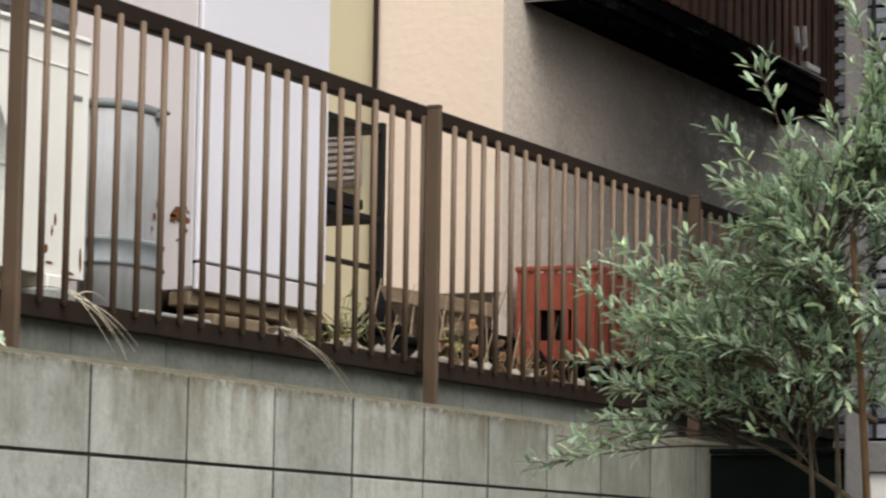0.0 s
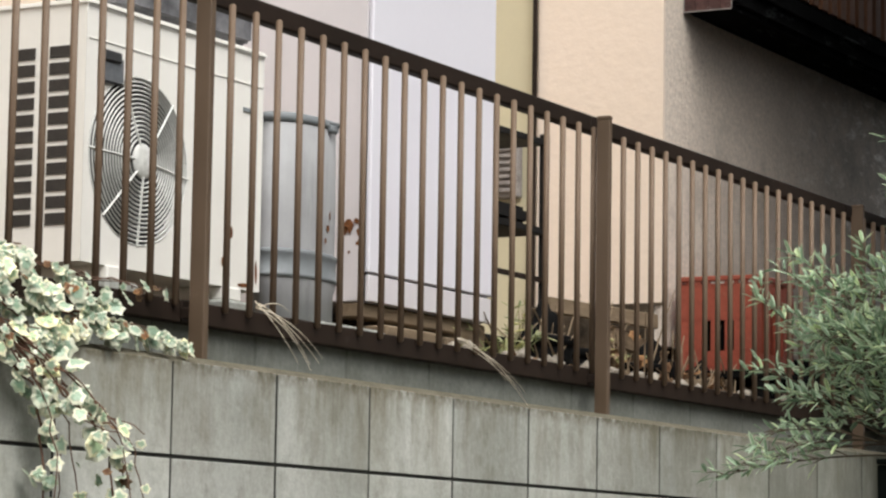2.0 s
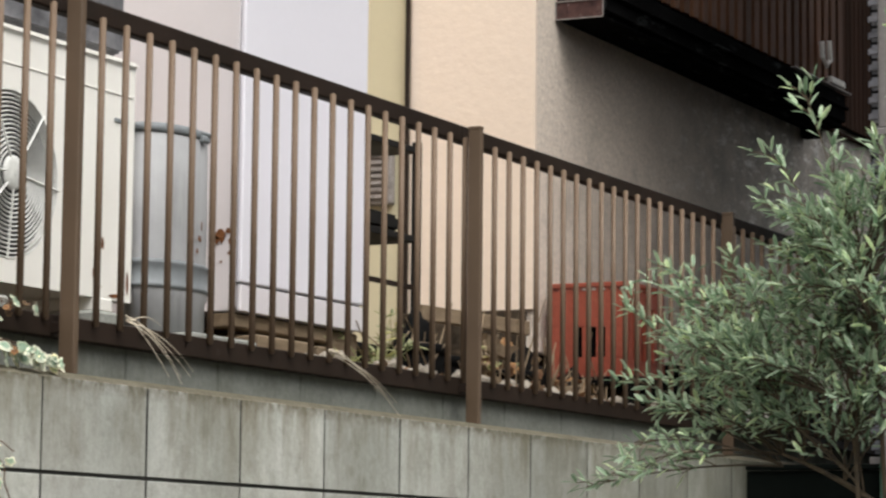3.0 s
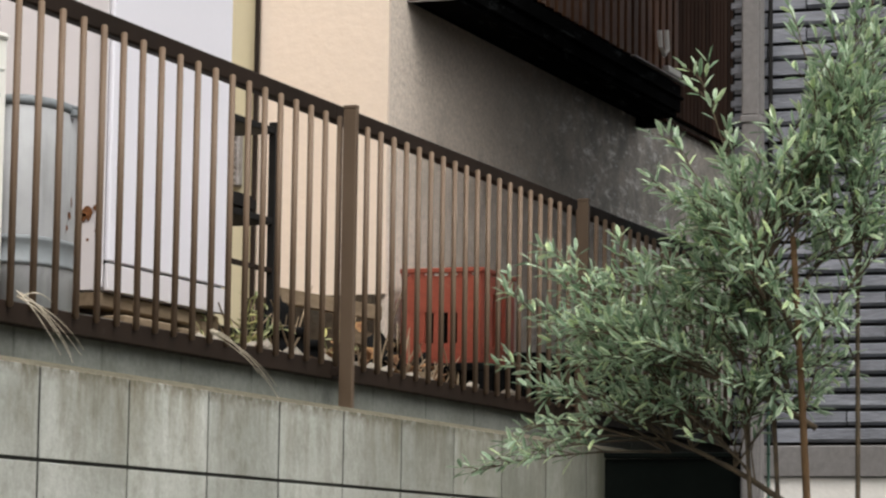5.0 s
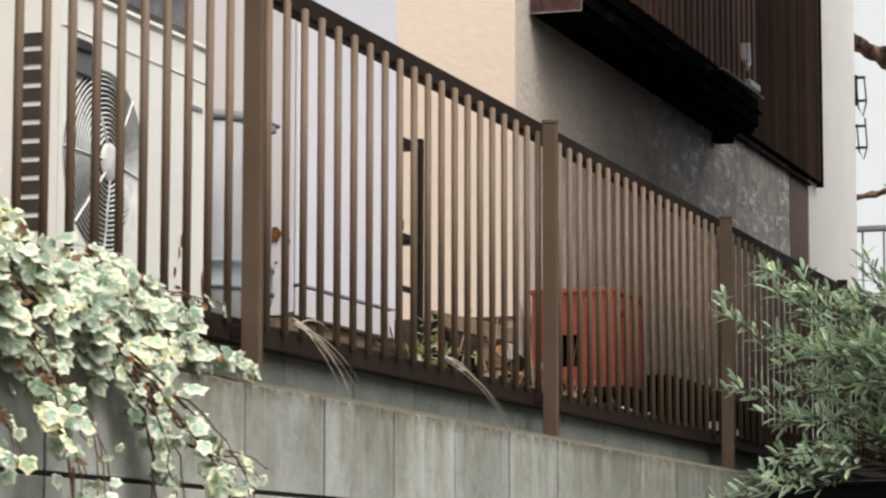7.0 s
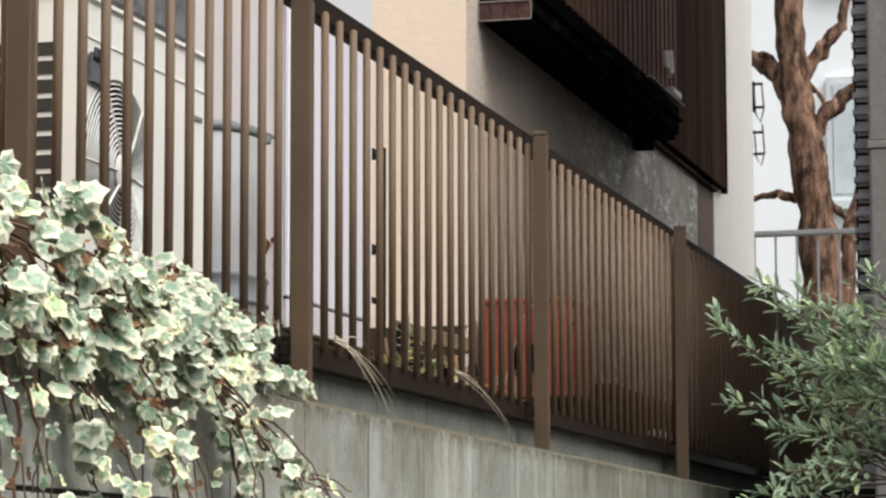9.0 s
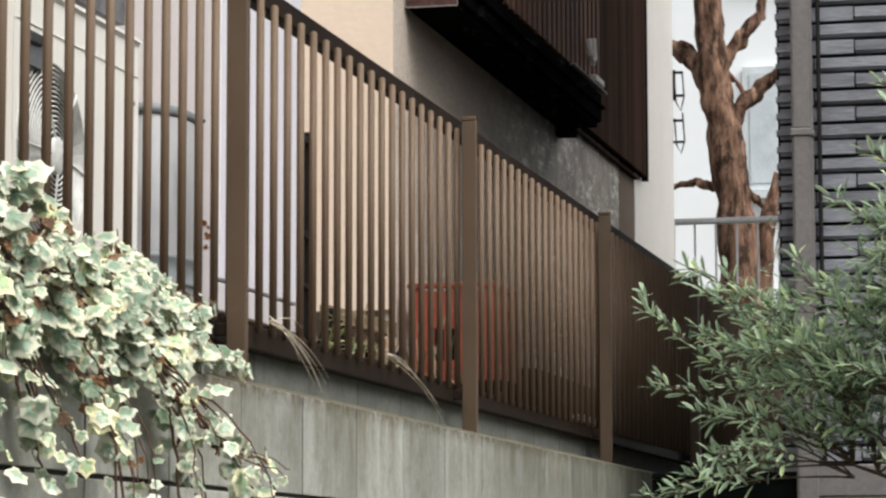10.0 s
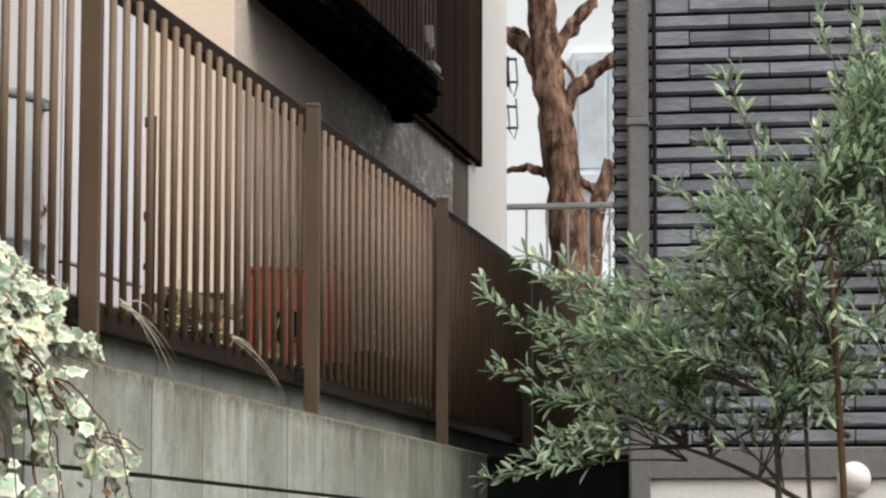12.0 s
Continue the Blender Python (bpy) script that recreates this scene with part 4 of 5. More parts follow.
def shrub():
    rnd = random.Random(5)
    b = thing("shrub", (-0.64, -1.4, GROUND), "tall loose evergreen shrub with narrow grey-green leaves", "shrub")
    wood = bmesh.new()
    leaves = []
    heads = []
    for x, y, x1, y1, z1 in ((-0.5, -1.42, -0.56, -1.36, 0.35), (-0.47, -1.47, -0.5, -1.5, 0.5), (-0.5, -1.36, -0.5, -1.28, 0.3), (-0.46, -1.27, -0.45, -1.2, 0.2)):
        pts = curve_pts((x, y, GROUND - 0.02), (x1, y1, z1), (rnd.uniform(-0.08, 0.08), rnd.uniform(-0.1, 0.0), 0), 8)
        part("stem", tube(bmesh.new(), pts, [(0.0145 if y == -1.42 else 0.0095) * (1 - 0.5 * k / 8) for k in range(9)], 8), M_TRUNK if y == -1.42 else M_STEM, b, smooth=True)
        heads += pts[7:] + [p.lerp(q, 0.5) for p, q in zip(pts[6:], pts[7:])]
    for p0, p1, up in (((-0.5, -1.36, -0.3), (-0.36, -1.0, -0.12), 0.03), ((-0.5, -1.4, -0.1), (-0.5, -1.05, 0.05), 0.04), ((-0.5, -1.33, 0.0), (-0.13, -1.2, 0.15), 0.0), ((-0.5, -1.36, 0.1), (-0.59, -1.28, 0.3), 0.0)):
        pts = curve_pts(p0, p1, (0, 0, up), 6)
        part("limb", tube(bmesh.new(), pts, [0.0085 - 0.004 * k / 6 for k in range(7)], 6), M_STEM, b, smooth=True)
        heads += pts[2:]

    def leafy(s, end, size):
        """A thin shoot with leaves set round it in a spiral, the last one at its tip."""
        run = (end - s).normalized()
        tube(wood, [s, (s + end) / 2 + Vector((0, 0, 0.006)), end], [0.0021, 0.0016, 0.0009], 3)
        m = max(3, int((end - s).length / 0.017))
        side = run.cross(Vector((rnd.gauss(0, 1), rnd.gauss(0, 1), rnd.gauss(0, 1)))).normalized()
        for k in range(m):
            u = 0.18 + 0.82 * (k + 1) / m
            side = Matrix.Rotation(radians(rnd.uniform(120, 160)), 3, run) @ side
            along = run * rnd.uniform(0.6, 1.0) + side * 0.9 + Vector((0, 0, 0.12))
            nrm = run * 0.5 + Vector((0, 0, 0.75)) + Vector((rnd.gauss(0, 0.3), rnd.gauss(0, 0.3), rnd.gauss(0, 0.3)))
            leaves.append((s.lerp(end, u), along, nrm, size * rnd.uniform(0.7, 1.15)))
        leaves.append((end, run, Vector((0, 0, 1)), size))

    def spray(root, tip, lift, bare, gap, size=0.049):
        """An arching branch with shoots to either side over its outer part."""
        pts = curve_pts(root, tip, (rnd.uniform(-0.03, 0.03), rnd.uniform(-0.03, 0.03), lift), 14)
        tube(wood, pts, [0.003 - 0.0021 * k / 14 for k in range(15)], 4)
        length = sum((q - p).length for p, q in zip(pts, pts[1:]))
        n = max(3, int(length * (1 - bare) / gap))
        for k in range(n):
            u = bare + (1 - bare) * (k + rnd.random() * 0.7) / n
            i = min(int(u * 14), 13)
            q = pts[i].lerp(pts[i + 1], u * 14 - i)
            run = (pts[i + 1] - pts[i]).normalized()
            flat = run.cross(Vector((rnd.gauss(0, 0.35), rnd.gauss(0, 0.35), 1))).normalized() * (1 if k % 2 else -1)
            way = (run * rnd.uniform(0.7, 1.2) + flat * rnd.uniform(0.4, 0.9) + Vector((0, 0, rnd.gauss(0.12, 0.25)))).normalized()
            leafy(q, q + way * rnd.uniform(0.05, 0.115) * (1.15 - 0.5 * (u - bare) / (1 - bare)), size)
        leafy(pts[-3], pts[-1], size)

    # long sprays reaching out over the wall and upwards
    for root, tip, lift, bare in (((-0.36, -1.0, -0.1), (-0.007, -0.434, 0.31), -0.03, 0.45), ((-0.36, -1.0, -0.1), (-0.2, -0.518, 0.09), 0.03, 0.45), ((-0.45, -1.05, 0.1), (-0.053, -0.558, 0.4), 0.0, 0.5),
                                  ((-0.36, -1.0, -0.15), (-0.505, -0.53, -0.205), 0.04, 0.45), ((-0.36, -1.0, -0.15), (-0.605, -0.7, -0.1), 0.06, 0.5), ((-0.59, -1.3, 0.2), (-0.545, -1.12, 0.76), 0.05, 0.25),
                                  ((-0.59, -1.3, 0.2), (-0.72, -1.1, 0.58), 0.05, 0.3), ((-0.59, -1.3, 0.2), (-0.45, -0.98, 0.5), 0.05, 0.3), ((-0.5, -1.05, 0.0), (-0.12, -0.6, 0.22), 0.02, 0.4), ((-0.5, -1.05, 0.0), (-0.2, -0.66, 0.16), 0.05, 0.35),
                                  ((-0.36, -1.0, -0.15), (-0.3, -0.66, 0.0), 0.05, 0.35), ((-0.5, -1.05, 0.0), (-0.3, -0.72, 0.31), 0.04, 0.3), 
                                  ((-0.13, -1.2, 0.1), (-0.05, -0.8, 0.2), 0.06, 0.3), ((-0.13, -1.2, 0.1), (-0.1, -0.75, 0.08), 0.06, 0.3), ((-0.36, -1.0, -0.15), (-0.15, -0.75, -0.02), 0.04, 0.3),
                                  ((-0.5, -1.5, 0.2), (-0.62, -1.42, 0.72), 0.0, 0.4), ((-0.5, -1.5, 0.2), (-0.66, -1.34, 0.6), 0.05, 0.4), ((-0.5, -1.5, 0.2), (-0.5, -1.62, 0.62), 0.0, 0.4),
                                  ((-0.5, -1.5, 0.5), (-0.5, -1.35, 0.88), 0.0, 0.2), ((-0.5, -1.5, 0.5), (-0.5, -1.43, 0.9), 0.0, 0.2), ((-0.5, -1.5, 0.5), (-0.5, -1.53, 0.92), 0.0, 0.2), ((-0.5, -1.5, 0.4), (-0.56, -1.48, 0.74), 0.0, 0.2), ((-0.56, -1.36, 0.35), (-0.5, -1.39, 0.68), 0.0, 0.2), ((-0.56, -1.36, 0.35), (-0.55, -1.27, 0.55), 0.0, 0.2), ((-0.5, -1.5, 0.4), (-0.4, -1.48, 0.6), 0.0, 0.2),
                                  ((-0.36, -1.0, -0.12), (-0.45, -0.75, 0.0), 0.04, 0.3), ((-0.36, -1.0, -0.12), (-0.4, -0.8, -0.06), 0.05, 0.3), ((-0.5, -1.05, 0.05), (-0.35, -0.72, 0.06), 0.02, 0.35),
                                  ((-0.36, -1.0, -0.12), (-0.46, -0.58, -0.17), 0.03, 0.5), ((-0.36, -1.0, -0.12), (-0.25, -0.8, 0.1), 0.03, 0.3), ((-0.5, -1.05, 0.05), (-0.2, -0.62, 0.32), 0.0, 0.45), ((-0.36, -1.0, -0.12), (-0.3, -0.86, 0.0), 0.03, 0.3), ((-0.36, -1.0, -0.12), (-0.55, -0.68, -0.15), 0.04, 0.4)):
        spray(Vector(root), Vector(tip), lift, bare * 0.7, 0.036)
    lobes = (((-0.42, -0.9, 0.17), 0.17, 15), ((-0.5, -1.1, 0.22), 0.2, 13), ((-0.5, -1.42, 0.3), 0.26, 17), ((-0.45, -1.3, 0.05), 0.15, 8), ((-0.5, -1.46, 0.6), 0.14, 7), ((-0.42, -1.0, -0.02), 0.1, 6), ((-0.55, -1.15, 0.45), 0.12, 5), ((-0.2, -1.05, 0.3), 0.18, 6), ((-0.45, -0.95, 0.04), 0.12, 8), ((-0.32, -0.8, 0.2), 0.1, 7),
             ((-0.42, -1.18, 0.45), 0.13, 5), ((-0.1, -0.98, 0.1), 0.14, 4), ((-0.3, -1.3, 0.08), 0.16, 4), ((-0.52, -1.5, 0.78), 0.17, 8))
    for c, r, n in lobes:
        for _ in range(round(n * 1.7) if c[1] < -1.05 else round(n * 0.5)):
            d = Vector((rnd.gauss(0, 1), rnd.gauss(0, 1), rnd.gauss(0, 1))).normalized() * r * rnd.random() ** 0.4
            tip = Vector(c) + d
            near = sorted(heads, key=lambda h: (h - tip).length + max(0, h.z - tip.z + 0.1) * 2)[:7]
            spray(rnd.choice(near), tip, rnd.uniform(0.02, 0.12), 0.15, 0.034)
    tagged(part("twigwork", wood, M_STEM, b, "thin brown branching twigs"), kind="stuff")
    me = leaf_cloud("foliage", leaves, M_BUSH, NARROW)
    tagged(under(new("foliage", me), b), kind="stuff")


shrub()


def garden_stake(x, y, top):
    g = thing("garden_stake", (x, y, GROUND), "thin knobbed green plastic-coated garden stake in the shrub", "garden stake")
    bm = tube(bmesh.new(), [(x, y, GROUND - 0.02), (x, y, top)], 0.0045, 8)
    for k in range(18):
        z = GROUND + 0.1 + k * 0.11
        tube(bm, [(x, y, z), (x, y, z + 0.006)], 0.0062, 8)
    part("rod", bm, M_STAKE, g, smooth=True)
    part("tip", tube(bmesh.new(), [(x, y, top), (x, y, top + 0.01), (x, y, top + 0.016)], [0.006, 0.006, 0.002], 8), M_STAKE, g, smooth=True)


garden_stake(-0.22, -1.21, 0.22)


def ivy():
    rnd = random.Random(11)
    v = thing("ivy", (-3.0, -0.05, 0.0), "variegated cream and green ivy trailing over the fence and wall", "ivy")
    wood = bmesh.new()
    spots, dead = [], []

    def leaf(q, size, drop=-0.75):
        along = Vector((rnd.gauss(0.25, 0.45), rnd.gauss(-0.15, 0.35), rnd.gauss(drop, 0.4)))
        nrm = Vector((rnd.gauss(-0.5, 0.3), rnd.gauss(-0.65, 0.3), rnd.gauss(0.6, 0.3)))
        if rnd.random() < 0.12:
            dead.append((q, along, nrm, size * rnd.uniform(0.3, 0.7)))
        else:
            spots.append((q, along, nrm, size * rnd.choice((rnd.uniform(0.45, 0.75), rnd.uniform(0.75, 1.2)))))

    def chain(pts, n, size, spread, thick=0.0035):
        pts = [Vector(p) for p in pts]
        fine = []
        for k in range(len(pts) - 1):
            a, p, q, c = pts[max(k - 1, 0)], pts[k], pts[k + 1], pts[min(k + 2, len(pts) - 1)]
            for j in range(5):
                u = j / 5
                fine.append(0.5 * (2 * p + (q - a) * u + (2 * a - 5 * p + 4 * q - c) * u * u + (3 * p - a - 3 * q + c) * u ** 3))
        fine.append(pts[-1])
        fine = [q + Vector((rnd.gauss(0, 0.004), rnd.gauss(0, 0.003), rnd.gauss(0, 0.004))) for q in fine]
        m = len(fine) - 1
        tube(wood, fine, [thick * (1 - 0.6 * k / m) for k in range(m + 1)], 5)
        for k in range(n):
            u = (k + rnd.random()) / n * m
            i = min(int(u), m - 1)
            leaf(fine[i].lerp(fine[i + 1], u - i) + Vector((rnd.gauss(0, spread), rnd.gauss(-0.3, 0.8) * spread, rnd.gauss(0, spread))), size)

    # low carpet on the wall top, climbing the foot of the fence
    top_x, top_z = (-5.3, -3.9, -3.43, -2.84, -2.55, -2.46, -2.32, -2.2), (0.3, 0.25, 0.235, 0.175, 0.13, 0.1, 0.05, 0.03)
    for k in range(2500):
        x = -5.2 + 3.1 * rnd.random() ** 0.8
        top = float(np.interp(x, top_x, top_z)) * (1 + 0.12 * noise.noise(Vector((x * 9, 0, 0))))
        if x > -2.6 and rnd.random() < (x + 2.6) / 0.5:
            continue
        u = rnd.random()
        z = top * (1 - u) + (-0.045 + 0.03 * noise.noise(Vector((x * 7, 3, 0)))) * u
        clump = noise.noise(Vector((x * 11, 0, z * 14)))
        if clump < -0.03:
            continue
        y = -0.012 - 0.08 * math.sin(min(1.0, u * 1.05) * 2.2) * float(np.interp(x, (-3.0, -2.6, -2.3), (1, 0.5, 0.1))) - 0.03 * clump - 0.02 * rnd.random()
        if x > -2.6:
            z = max(z, 0.015)
        if z < 0.0:
            y = min(y, -0.055)
        leaf(Vector((x, y, z)), 0.045)
    for k in range(26):
        x = -4.7 + 1.55 * k / 25
        chain([(x, -0.02, 0.14), (x + 0.12, -0.09, 0.09), (x + 0.28, -0.1, 0.03), (x + 0.42, -0.09, -0.01)], 3, 0.04, 0.02)
    # creepers along the wall top and on the bottom rail
    for k in range(4):
        chain([(-2.75, -0.03, 0.05), (-2.5, -0.01 - 0.006 * k, 0.04), (-2.4 + 0.04 * k, -0.008 - 0.006 * k, 0.03), (-2.28 + 0.03 * k, -0.01, 0.02)], 6, 0.034, 0.008, 0.002)
    for k in range(3):
        chain([(-2.75, 0.02, 0.15), (-2.5, 0.025, 0.13), (-2.3 + 0.05 * k, 0.03, 0.125), (-2.24 + 0.05 * k, 0.03, 0.12)], 6, 0.034, 0.01, 0.002)
    # runners swinging free of the wall
    for pts, n in (([(-3.02, -0.06, 0.06), (-2.88, -0.19, -0.075), (-2.8, -0.27, -0.18), (-2.77, -0.3, -0.3), (-2.76, -0.3, -0.5)], 72),
                   ([(-2.98, -0.06, 0.05), (-2.87, -0.18, -0.06), (-2.82, -0.24, -0.15), (-2.8, -0.33, -0.2)], 20),
                   ([(-3.0, -0.06, 0.05), (-2.9, -0.14, -0.06), (-2.86, -0.19, -0.16), (-2.85, -0.2, -0.32), (-2.86, -0.2, -0.55)], 50),
                   ([(-3.36, -0.06, 0.06), (-3.27, -0.12, -0.03), (-3.28, -0.19, -0.1), (-3.26, -0.24, -0.22), (-3.25, -0.25, -0.5)], 54),
                   ([(-3.3, -0.07, 0.03), (-3.2, -0.14, -0.06), (-3.16, -0.19, -0.16), (-3.15, -0.2, -0.42)], 20),
                   ([(-3.62, -0.06, 0.05), (-3.53, -0.12, -0.02), (-3.5, -0.16, -0.11), (-3.46, -0.18, -0.19), (-3.45, -0.18, -0.24)], 24),
                   ([(-3.45, -0.08, 0.02), (-3.42, -0.13, -0.08), (-3.42, -0.14, -0.16)], 7),
                   ([(-3.66, -0.09, 0.0), (-3.62, -0.12, -0.12), (-3.62, -0.12, -0.22), (-3.63, -0.12, -0.34)], 6),
                   ([(-4.0, -0.07, 0.06), (-3.92, -0.16, -0.06), (-3.9, -0.2, -0.2), (-3.9, -0.2, -0.4)], 30),
                   ([(-4.5, -0.07, 0.06), (-4.4, -0.16, -0.06), (-4.38, -0.2, -0.2), (-4.38, -0.2, -0.4)], 30)):
        pts = [Vector(p) + Vector((0.13, 0.09, 0)) * min(1.0, max(0.0, (-p[1] - 0.05) / 0.14)) for p in pts]
        chain(pts, n, 0.046, 0.018, 0.0042)
        chain([Vector(p) + Vector((0.035, -0.012, -0.015)) for p in pts[:-1]], 2, 0.035, 0.012, 0.0028)
        for j in range(2):
            off = Vector((rnd.gauss(0.02, 0.03), -0.02 - 0.012 * j, rnd.gauss(0.0, 0.02)))
            chain([Vector(p) + off * (0.4 + 0.3 * i) for i, p in enumerate(pts)], 9, 0.034, 0.012, 0.0024)
    tagged(part("vine_wood", wood, M_VINE, v, "brown woody ivy runners"), kind="stuff")
    metas = [leaf_cloud("ivy_leaf", [(Vector((0, 0, 0)), Vector((1, 0, 0)), Vector((0, 0, 1)), 1.0)], M_IVY, s) for s in IVY]
    spots.sort(key=lambda i: abs(i[0].x + 2.75))
    for k, (q, a, n, size) in enumerate(spots[:300]):
        a = a.normalized()
        n = (n - a * n.dot(a)).normalized()
        m = Matrix((a, n.cross(a), n)).transposed().to_4x4()
        piece("ivy_leaf", metas[k % 4], v, Matrix.Translation(q) @ m @ Matrix.Diagonal((size, size, size, 1)))
    for k in range(4):
        tagged(under(new("ivy_foliage", leaf_cloud("ivy_foliage", spots[300 + k::4], M_IVY, IVY[k])), v), kind="stuff")
    tagged(under(new("withered_leaves", leaf_cloud("withered_leaves", dead, M_DRYLEAF, IVY[1])), v), "small withered brown leaves", kind="stuff")


ivy()


def straw(base, tips, label):
    g = thing("dry_grass", base, label, "grass", "dry grass tufts", "")
    for tip, up in tips:
        root = Vector(base) + Vector((random.uniform(-0.012, 0.012), 0, random.uniform(-0.01, 0.006)))
        tip = (base[0] + 0.78 * (tip[0] - base[0]), tip[1], tip[2])
        pts = curve_pts(root, Vector(tip) + Vector((random.gauss(0, 0.03), 0, random.gauss(0, 0.006))), (random.gauss(-0.01, 0.012), -0.012, up + 0.014 + random.uniform(0, 0.014)), 10)
        bm = tube(bmesh.new(), pts, [0.0016 - 0.0011 * k / 10 for k in range(11)], 4)
        part("blade", bm, M_STRAW, g)


random.seed(4)
straw((-1.77, 0.03, 0.13), [((-1.62, -0.05, -0.015), 0.015), ((-1.65, -0.045, 0.0), 0.008), ((-1.595, -0.05, 0.005), 0.012), ((-1.57, 0.0, 0.06), 0.018), ((-1.65, -0.02, 0.12), 0.008), ((-1.7, -0.047, -0.005), 0.004), ((-1.64, -0.046, 0.015), 0.006)], "tuft of dry straw-coloured grass hanging over the kerb")
straw((-0.83, 0.03, 0.13), [((-0.55, -0.055, -0.02), 0.014), ((-0.58, -0.05, 0.0), 0.01), ((-0.63, -0.045, 0.02), 0.008), ((-0.72, -0.02, 0.07), 0.006), ((-0.66, -0.04, 0.035), 0.01), ((-0.6, -0.045, 0.005), 0.004)], "tuft of long dry grass drooping below the fence")


def weed(x, y, h, seed, label):
    rnd = random.Random(seed)
    w = thing("weed", (x, y, 0.13), label, "weed", "weeds in the yard")
    wood, lv = bmesh.new(), []
    for _ in range(7):
        tip = Vector((x + rnd.gauss(0, 0.07), y + rnd.gauss(0, 0.05), 0.13 + h * rnd.uniform(0.5, 1)))
        pts = curve_pts((x, y, 0.12), tip, (0, 0, 0.03), 5)
        tube(wood, pts, 0.0018, 3)
        for k in range(9):
            q = pts[rnd.randrange(1, 6)]
            lv.append((q, Vector((rnd.gauss(0, 1), rnd.gauss(0, 1), rnd.gauss(0.3, 0.5))), Vector((rnd.gauss(0, 0.4), -0.5, 0.8)), rnd.uniform(0.03, 0.055)))
    part("stalks", wood, M_GREEN, w)
    under(new("leaves", leaf_cloud("leaves", lv, M_GREEN, NARROW)), w)


for k, (x, y, h) in enumerate(((0.42, 0.56, 0.24), (0.3, 0.5, 0.12), (0.12, 0.52, 0.1), (1.3, 0.62, 0.2))):
    weed(x, y, h, 30 + k, "small green weed growing from the bare soil")
rnd = random.Random(3)
litter = [(Vector((rnd.uniform(-0.6, 4), rnd.uniform(0.2, 0.66), 0.134)), Vector((rnd.gauss(0, 1), rnd.gauss(0, 1), 0.1)), Vector((rnd.gauss(0, 0.3), rnd.gauss(0, 0.3), 1)), rnd.uniform(0.03, 0.07)) for _ in range(420)]
tagged(new("leaf_litter", leaf_cloud("leaf_litter", litter, M_DRYLEAF, IVY[2])), "brown dead leaves scattered on the soil", "leaf litter", kind="stuff")

rub = bmesh.new()
for _ in range(110):
    x, y, q = rnd.uniform(-0.5, 2.0), rnd.uniform(0.24, 0.6), rnd.uniform(0.012, 0.034)
    vs = bmesh.ops.create_icosphere(rub, subdivisions=1, radius=q, matrix=Matrix.Translation((x, y, 0.13 + q * 0.4)))["verts"]
    for v in vs:
        v.co += Vector(noise.noise_vector(v.co * 31)) * q * 0.5
tagged(new("rubble", mesh_of(rub, "rubble", M_RUBBLE)), "small pale broken stones strewn over the soil", "rubble", kind="stuff")

pv = bmesh.new()
box(pv, 2.12, 6.6, 0.1, 0.12, 0.06, 0.085, 0.003)
solid("metal_strip", pv, M_WHITEWALL, "thin pale metal strip along the ground behind the fence", "metal strip")
gl = thing("wall_lamp", (1.55, -1.347, -0.14), "small round frosted globe lamp on the white base wall", "lamp")
gb = bmesh.new()
bmesh.ops.create_uvsphere(gb, u_segments=20, v_segments=12, radius=0.052, matrix=Matrix.Translation((1.535, -1.35, -0.14)))
part("globe", gb, M_WHITEWALL, gl, smooth=True)
part("lamp_base", B(1.57, 1.604, -1.38, -1.32, -0.17, -0.11, 0.006), M_GREYP, gl)

def brush_pile():
    rnd = random.Random(77)
    bm = bmesh.new()
    for _ in range(170):
        x = rnd.uniform(1.0, 2.1) if rnd.random() < 0.75 else rnd.uniform(0.5, 0.95)
        p0 = Vector((x, rnd.uniform(0.45, 0.68), 0.125))
        p1 = p0 + Vector((rnd.gauss(0, 0.16), rnd.gauss(0, 0.05), abs(rnd.gauss(0, 0.13)) + 0.02))
        p1.y = min(p1.y, 0.7)
        tube(bm, curve_pts(p0, p1, (0, 0, 0.03), 3), [0.004, 0.0035, 0.003, 0.0018], 4)
    tagged(new("brush_pile", mesh_of(bm, "brush_pile", M_BOARD)), "brown dry sticks and stalks heaped by the wall", "brushwood", kind="stuff")
    dry = [(Vector((rnd.uniform(0.95, 2.1), rnd.uniform(0.45, 0.68), 0.135 + abs(rnd.gauss(0, 0.07)))), Vector((rnd.gauss(0, 1), rnd.gauss(0, 1), rnd.gauss(0, 0.6))), Vector((rnd.gauss(-0.5, 0.5), rnd.gauss(-0.4, 0.5), 0.6)), rnd.uniform(0.03, 0.07)) for _ in range(160)]
    tagged(new("dead_leaves", leaf_cloud("dead_leaves", dry, M_DRYLEAF, IVY[3])), "brown curled dead leaves among the sticks", "dead leaves", kind="stuff")


brush_pile()

# ---- distance ----
rail = thing("metal_railing", (9.25, 0.3, 0.75), "pale galvanised metal railing on the raised ground", "railing")
part("handrail", B(9.23, 9.27, -1.5, 3.0, 1.685, 1.72, 0.008, seg=2), M_STEEL, rail)
bar_me = mesh_of(B(9.244, 9.256, -0.006, 0.006, 0.74, 1.69), "railing_bar", M_STEEL)
for k in range(36):
    piece("railing_bar", bar_me, rail, Matrix.Translation((0, -1.45 + 0.124 * k, 0)))


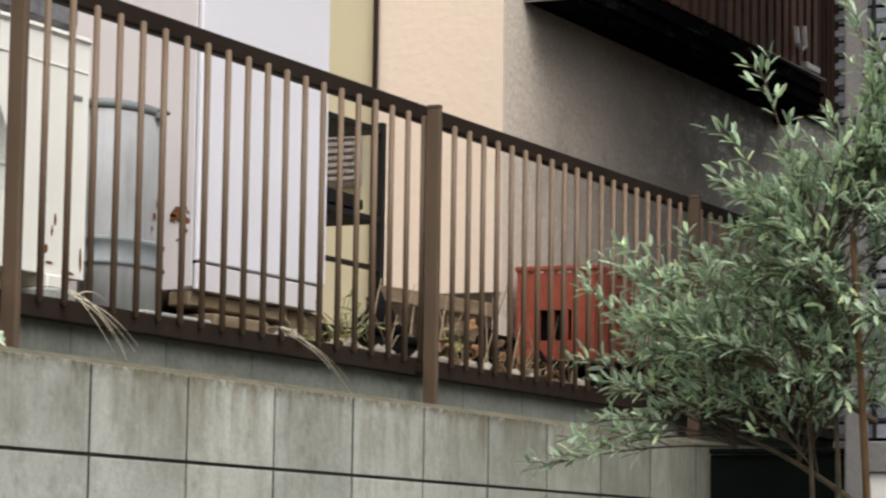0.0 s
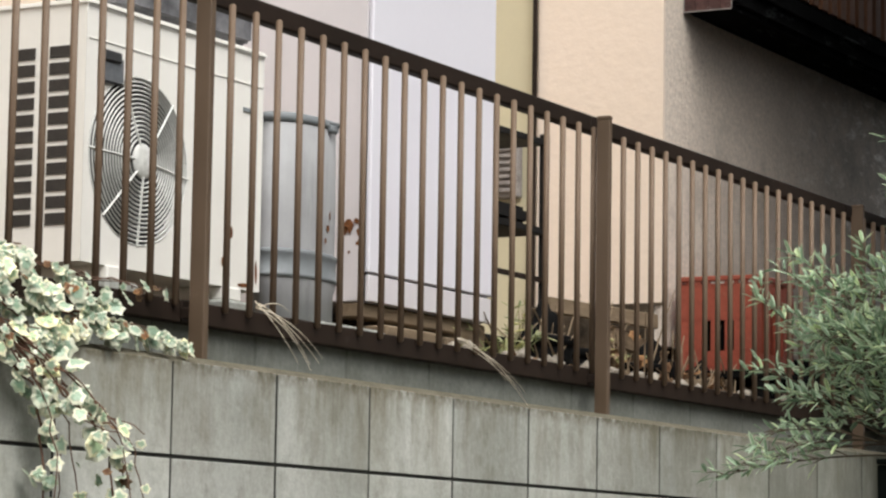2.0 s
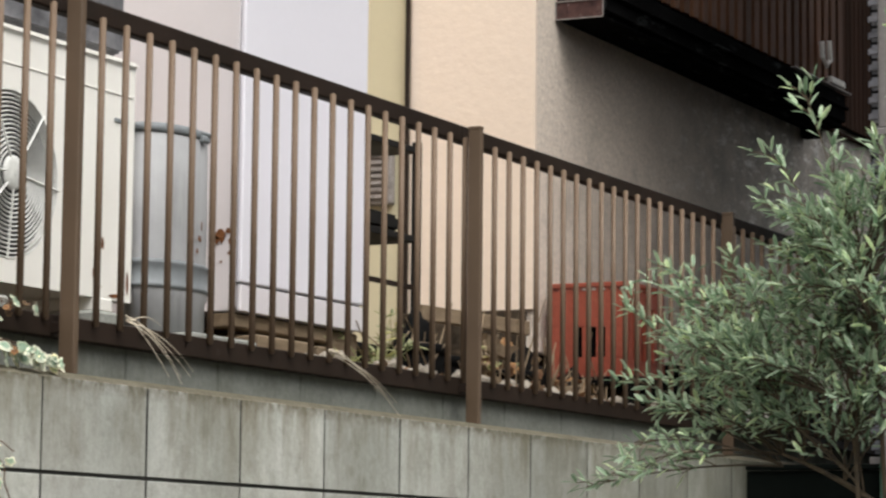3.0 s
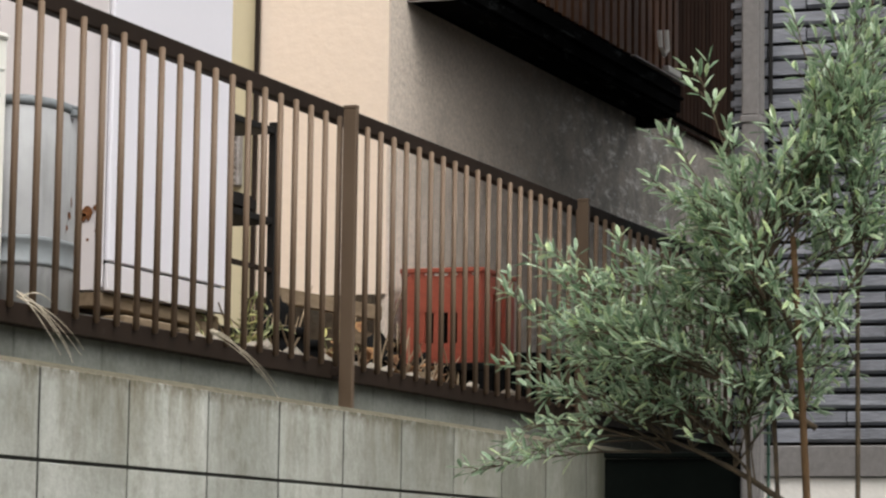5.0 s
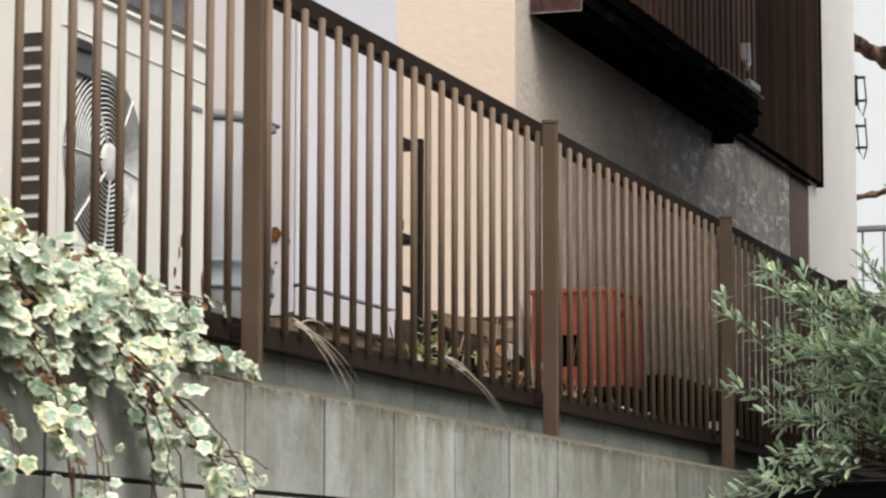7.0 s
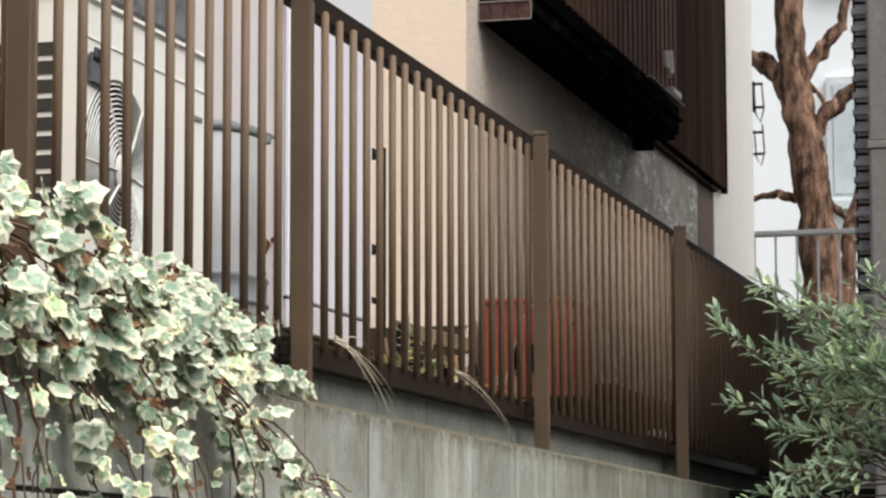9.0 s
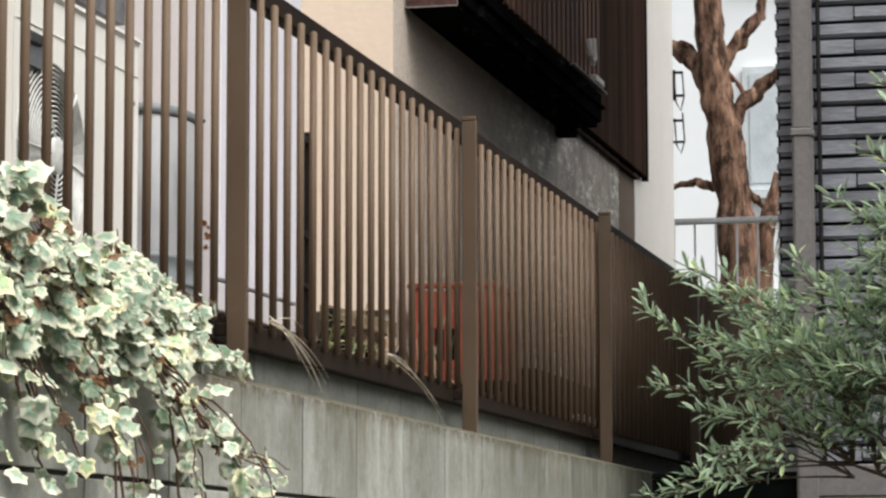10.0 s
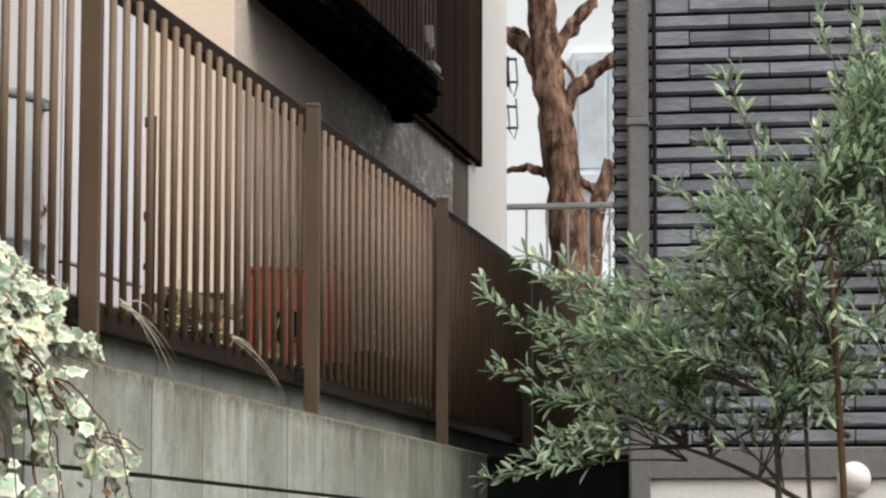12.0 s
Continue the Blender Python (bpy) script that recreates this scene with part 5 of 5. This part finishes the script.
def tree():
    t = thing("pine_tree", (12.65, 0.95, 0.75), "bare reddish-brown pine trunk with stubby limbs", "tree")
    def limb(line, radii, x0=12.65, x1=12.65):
        """A knotty tapering limb along (y, z) points set to fit the camera's view."""
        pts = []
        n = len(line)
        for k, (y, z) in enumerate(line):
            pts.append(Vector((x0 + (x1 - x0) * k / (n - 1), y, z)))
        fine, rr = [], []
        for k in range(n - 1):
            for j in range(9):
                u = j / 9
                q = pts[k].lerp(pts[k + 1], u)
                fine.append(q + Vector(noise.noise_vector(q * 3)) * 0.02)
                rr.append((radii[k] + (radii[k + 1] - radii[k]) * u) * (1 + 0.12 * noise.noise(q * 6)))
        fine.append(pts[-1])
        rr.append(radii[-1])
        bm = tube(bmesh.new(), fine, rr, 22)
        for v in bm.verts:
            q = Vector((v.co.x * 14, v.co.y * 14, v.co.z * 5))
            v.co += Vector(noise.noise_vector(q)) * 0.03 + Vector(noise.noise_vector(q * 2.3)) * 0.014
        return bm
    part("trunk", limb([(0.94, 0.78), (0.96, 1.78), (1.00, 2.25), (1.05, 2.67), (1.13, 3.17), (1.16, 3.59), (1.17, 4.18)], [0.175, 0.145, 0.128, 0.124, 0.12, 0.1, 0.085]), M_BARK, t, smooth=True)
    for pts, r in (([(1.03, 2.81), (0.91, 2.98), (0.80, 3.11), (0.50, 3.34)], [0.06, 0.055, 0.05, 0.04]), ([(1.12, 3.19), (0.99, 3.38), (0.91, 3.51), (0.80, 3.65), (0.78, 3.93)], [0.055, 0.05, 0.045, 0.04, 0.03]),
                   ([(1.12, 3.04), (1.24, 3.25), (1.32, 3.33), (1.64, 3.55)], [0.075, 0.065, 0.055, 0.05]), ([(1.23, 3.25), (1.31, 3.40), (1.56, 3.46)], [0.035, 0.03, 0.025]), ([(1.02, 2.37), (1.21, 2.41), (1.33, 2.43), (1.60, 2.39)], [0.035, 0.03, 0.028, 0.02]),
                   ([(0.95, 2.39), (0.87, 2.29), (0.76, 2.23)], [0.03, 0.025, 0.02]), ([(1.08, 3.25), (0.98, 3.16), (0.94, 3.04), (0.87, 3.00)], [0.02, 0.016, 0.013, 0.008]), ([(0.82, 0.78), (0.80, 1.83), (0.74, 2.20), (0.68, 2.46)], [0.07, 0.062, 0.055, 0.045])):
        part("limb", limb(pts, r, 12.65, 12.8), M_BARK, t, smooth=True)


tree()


def hedge(name, x, y, z, r, n, seed):
    rnd = random.Random(seed)
    h = thing(name, (x, y, z), "low dark green bush behind the fence end", "bush", "far bushes")
    wood, lv = bmesh.new(), []
    for _ in range(n):
        tip = Vector((x, y, z)) + Vector((rnd.gauss(0, r), rnd.gauss(0, r), abs(rnd.gauss(0, r * 1.3)) + 0.05))
        pts = curve_pts((x, y, z - 0.02), tip, (0, 0, 0.05), 4)
        tube(wood, pts, 0.004, 3)
        for _ in range(16):
            lv.append((pts[rnd.randrange(2, 5)] + Vector((rnd.gauss(0, 0.04), rnd.gauss(0, 0.04), rnd.gauss(0, 0.04))), Vector((rnd.gauss(0, 1), rnd.gauss(0, 1), rnd.gauss(0.3, 0.6))), Vector((-0.4, -0.3, 0.8)), rnd.uniform(0.05, 0.09)))
    tagged(part("twigwork", wood, M_STEM, h), kind="stuff")
    tagged(under(new("foliage", leaf_cloud("foliage", lv, M_BUSH, NARROW)), h), kind="stuff")


for k, (x, y) in enumerate(((9.15, 0.75), (9.2, 0.45), (9.1, 0.2), (9.9, 0.9))):
    hedge("low_bush", x, y, 0.75, 0.17, 40, 60 + k)


def far_building():
    f = thing("apartment_building", (34, 3, 0.75), "pale bluish-white apartment building beyond the tree", "building")
    part("facade", B(32, 40, -14, 16, 0.7, 14), M_FARWALL, f)
    part("roof", B(31.6, 40.4, -14.4, 16.4, 14, 14.4), M_FARTRIM, f)
    for y in (-6.4, -3.3, -0.2, 2.9, 6.0, 9.1):
        for z in (1.8, 5.0, 8.2, 11.2):
            w = part("window", B(31.9, 32.0, y - 0.5, y + 0.5, z, z + 1.75), M_FARTRIM, f)
            part("pane", B(31.88, 31.899, y - 0.4, y - 0.03, z + 0.1, z + 1.65), M_FARGLASS, w)
            part("pane", B(31.88, 31.899, y + 0.03, y + 0.4, z + 0.1, z + 1.65), M_FARGLASS, w)
            part("window_sill", B(31.8, 32.0, y - 0.6, y + 0.6, z - 0.12, z - 0.02), M_FARTRIM, w)


far_building()

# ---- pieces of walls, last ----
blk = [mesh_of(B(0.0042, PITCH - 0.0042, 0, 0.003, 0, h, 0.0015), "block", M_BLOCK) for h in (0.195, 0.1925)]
rest = bmesh.new()
for row in range(10):
    z1 = -0.029 if row == 0 else -0.232 - (row - 1) * COURSE
    h = 0.195 if row == 0 else 0.1925
    for k in range(-18, 26):
        x = JX + k * PITCH
        if row < 6 and -4.6 < x < 8.5:
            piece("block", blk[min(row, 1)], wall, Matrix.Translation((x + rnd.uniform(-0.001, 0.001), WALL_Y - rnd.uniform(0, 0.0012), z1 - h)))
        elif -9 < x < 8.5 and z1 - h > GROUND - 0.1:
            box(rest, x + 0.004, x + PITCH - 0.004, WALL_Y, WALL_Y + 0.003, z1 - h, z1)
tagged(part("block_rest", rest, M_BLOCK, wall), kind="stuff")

TROW, TLEN = 0.0532, 0.2545
tile_me = []
for seed in range(5):
    rr = random.Random(seed)
    depth = [rr.uniform(0, 0.006) for _ in range(7)]
    bm = box(bmesh.new(), -0.012, 0.0, 0.0025, TLEN - 0.0025, 0.0, TROW - 0.010)
    bmesh.ops.subdivide_edges(bm, edges=[e for e in bm.edges if abs((e.verts[0].co - e.verts[1].co).y) > 0.1], cuts=4)
    for v in bm.verts:
        if v.co.x < -0.006:
            v.co.x -= depth[round((v.co.y - 0.0025) / (TLEN - 0.005) * 5)]
            v.co.z += 0.009 if v.co.z < 0.02 else -0.005
    tile_me.append(mesh_of(bm, "tile", M_TILE))
end_me = mesh_of(B(-0.016, 0.06, -0.012, 0.05, 0.0, TROW - 0.010, 0.012, seg=2), "corner_tile", M_TILE)
more = bmesh.new()
rr = random.Random(9)
for r in range(94):
    z = -0.028 + r * TROW
    near = z < 1.75
    if z < 2.4:
        piece("corner_tile", end_me, tiled, Matrix.Translation((1.632, -0.645, z)))
    for k in range(22):
        y = -0.845 + (TLEN / 2 if r % 2 else 0) - (k - 1) * TLEN
        y0 = y - TLEN
        if y0 > -0.66:
            continue
        y = min(y, -0.662)
        if near and y - y0 > TLEN - 0.01 and y0 > -2.2:
            piece("tile", tile_me[rr.randrange(5)], tiled, Matrix.Translation((1.632, y0, z)))
        else:
            d = rr.uniform(0.01, 0.018)
            box(more, 1.632 - d, 1.632, y0 + 0.0025, y - 0.0025, z, z + TROW - 0.010)
tagged(part("tile_rest", more, M_TILE, tiled), kind="stuff")
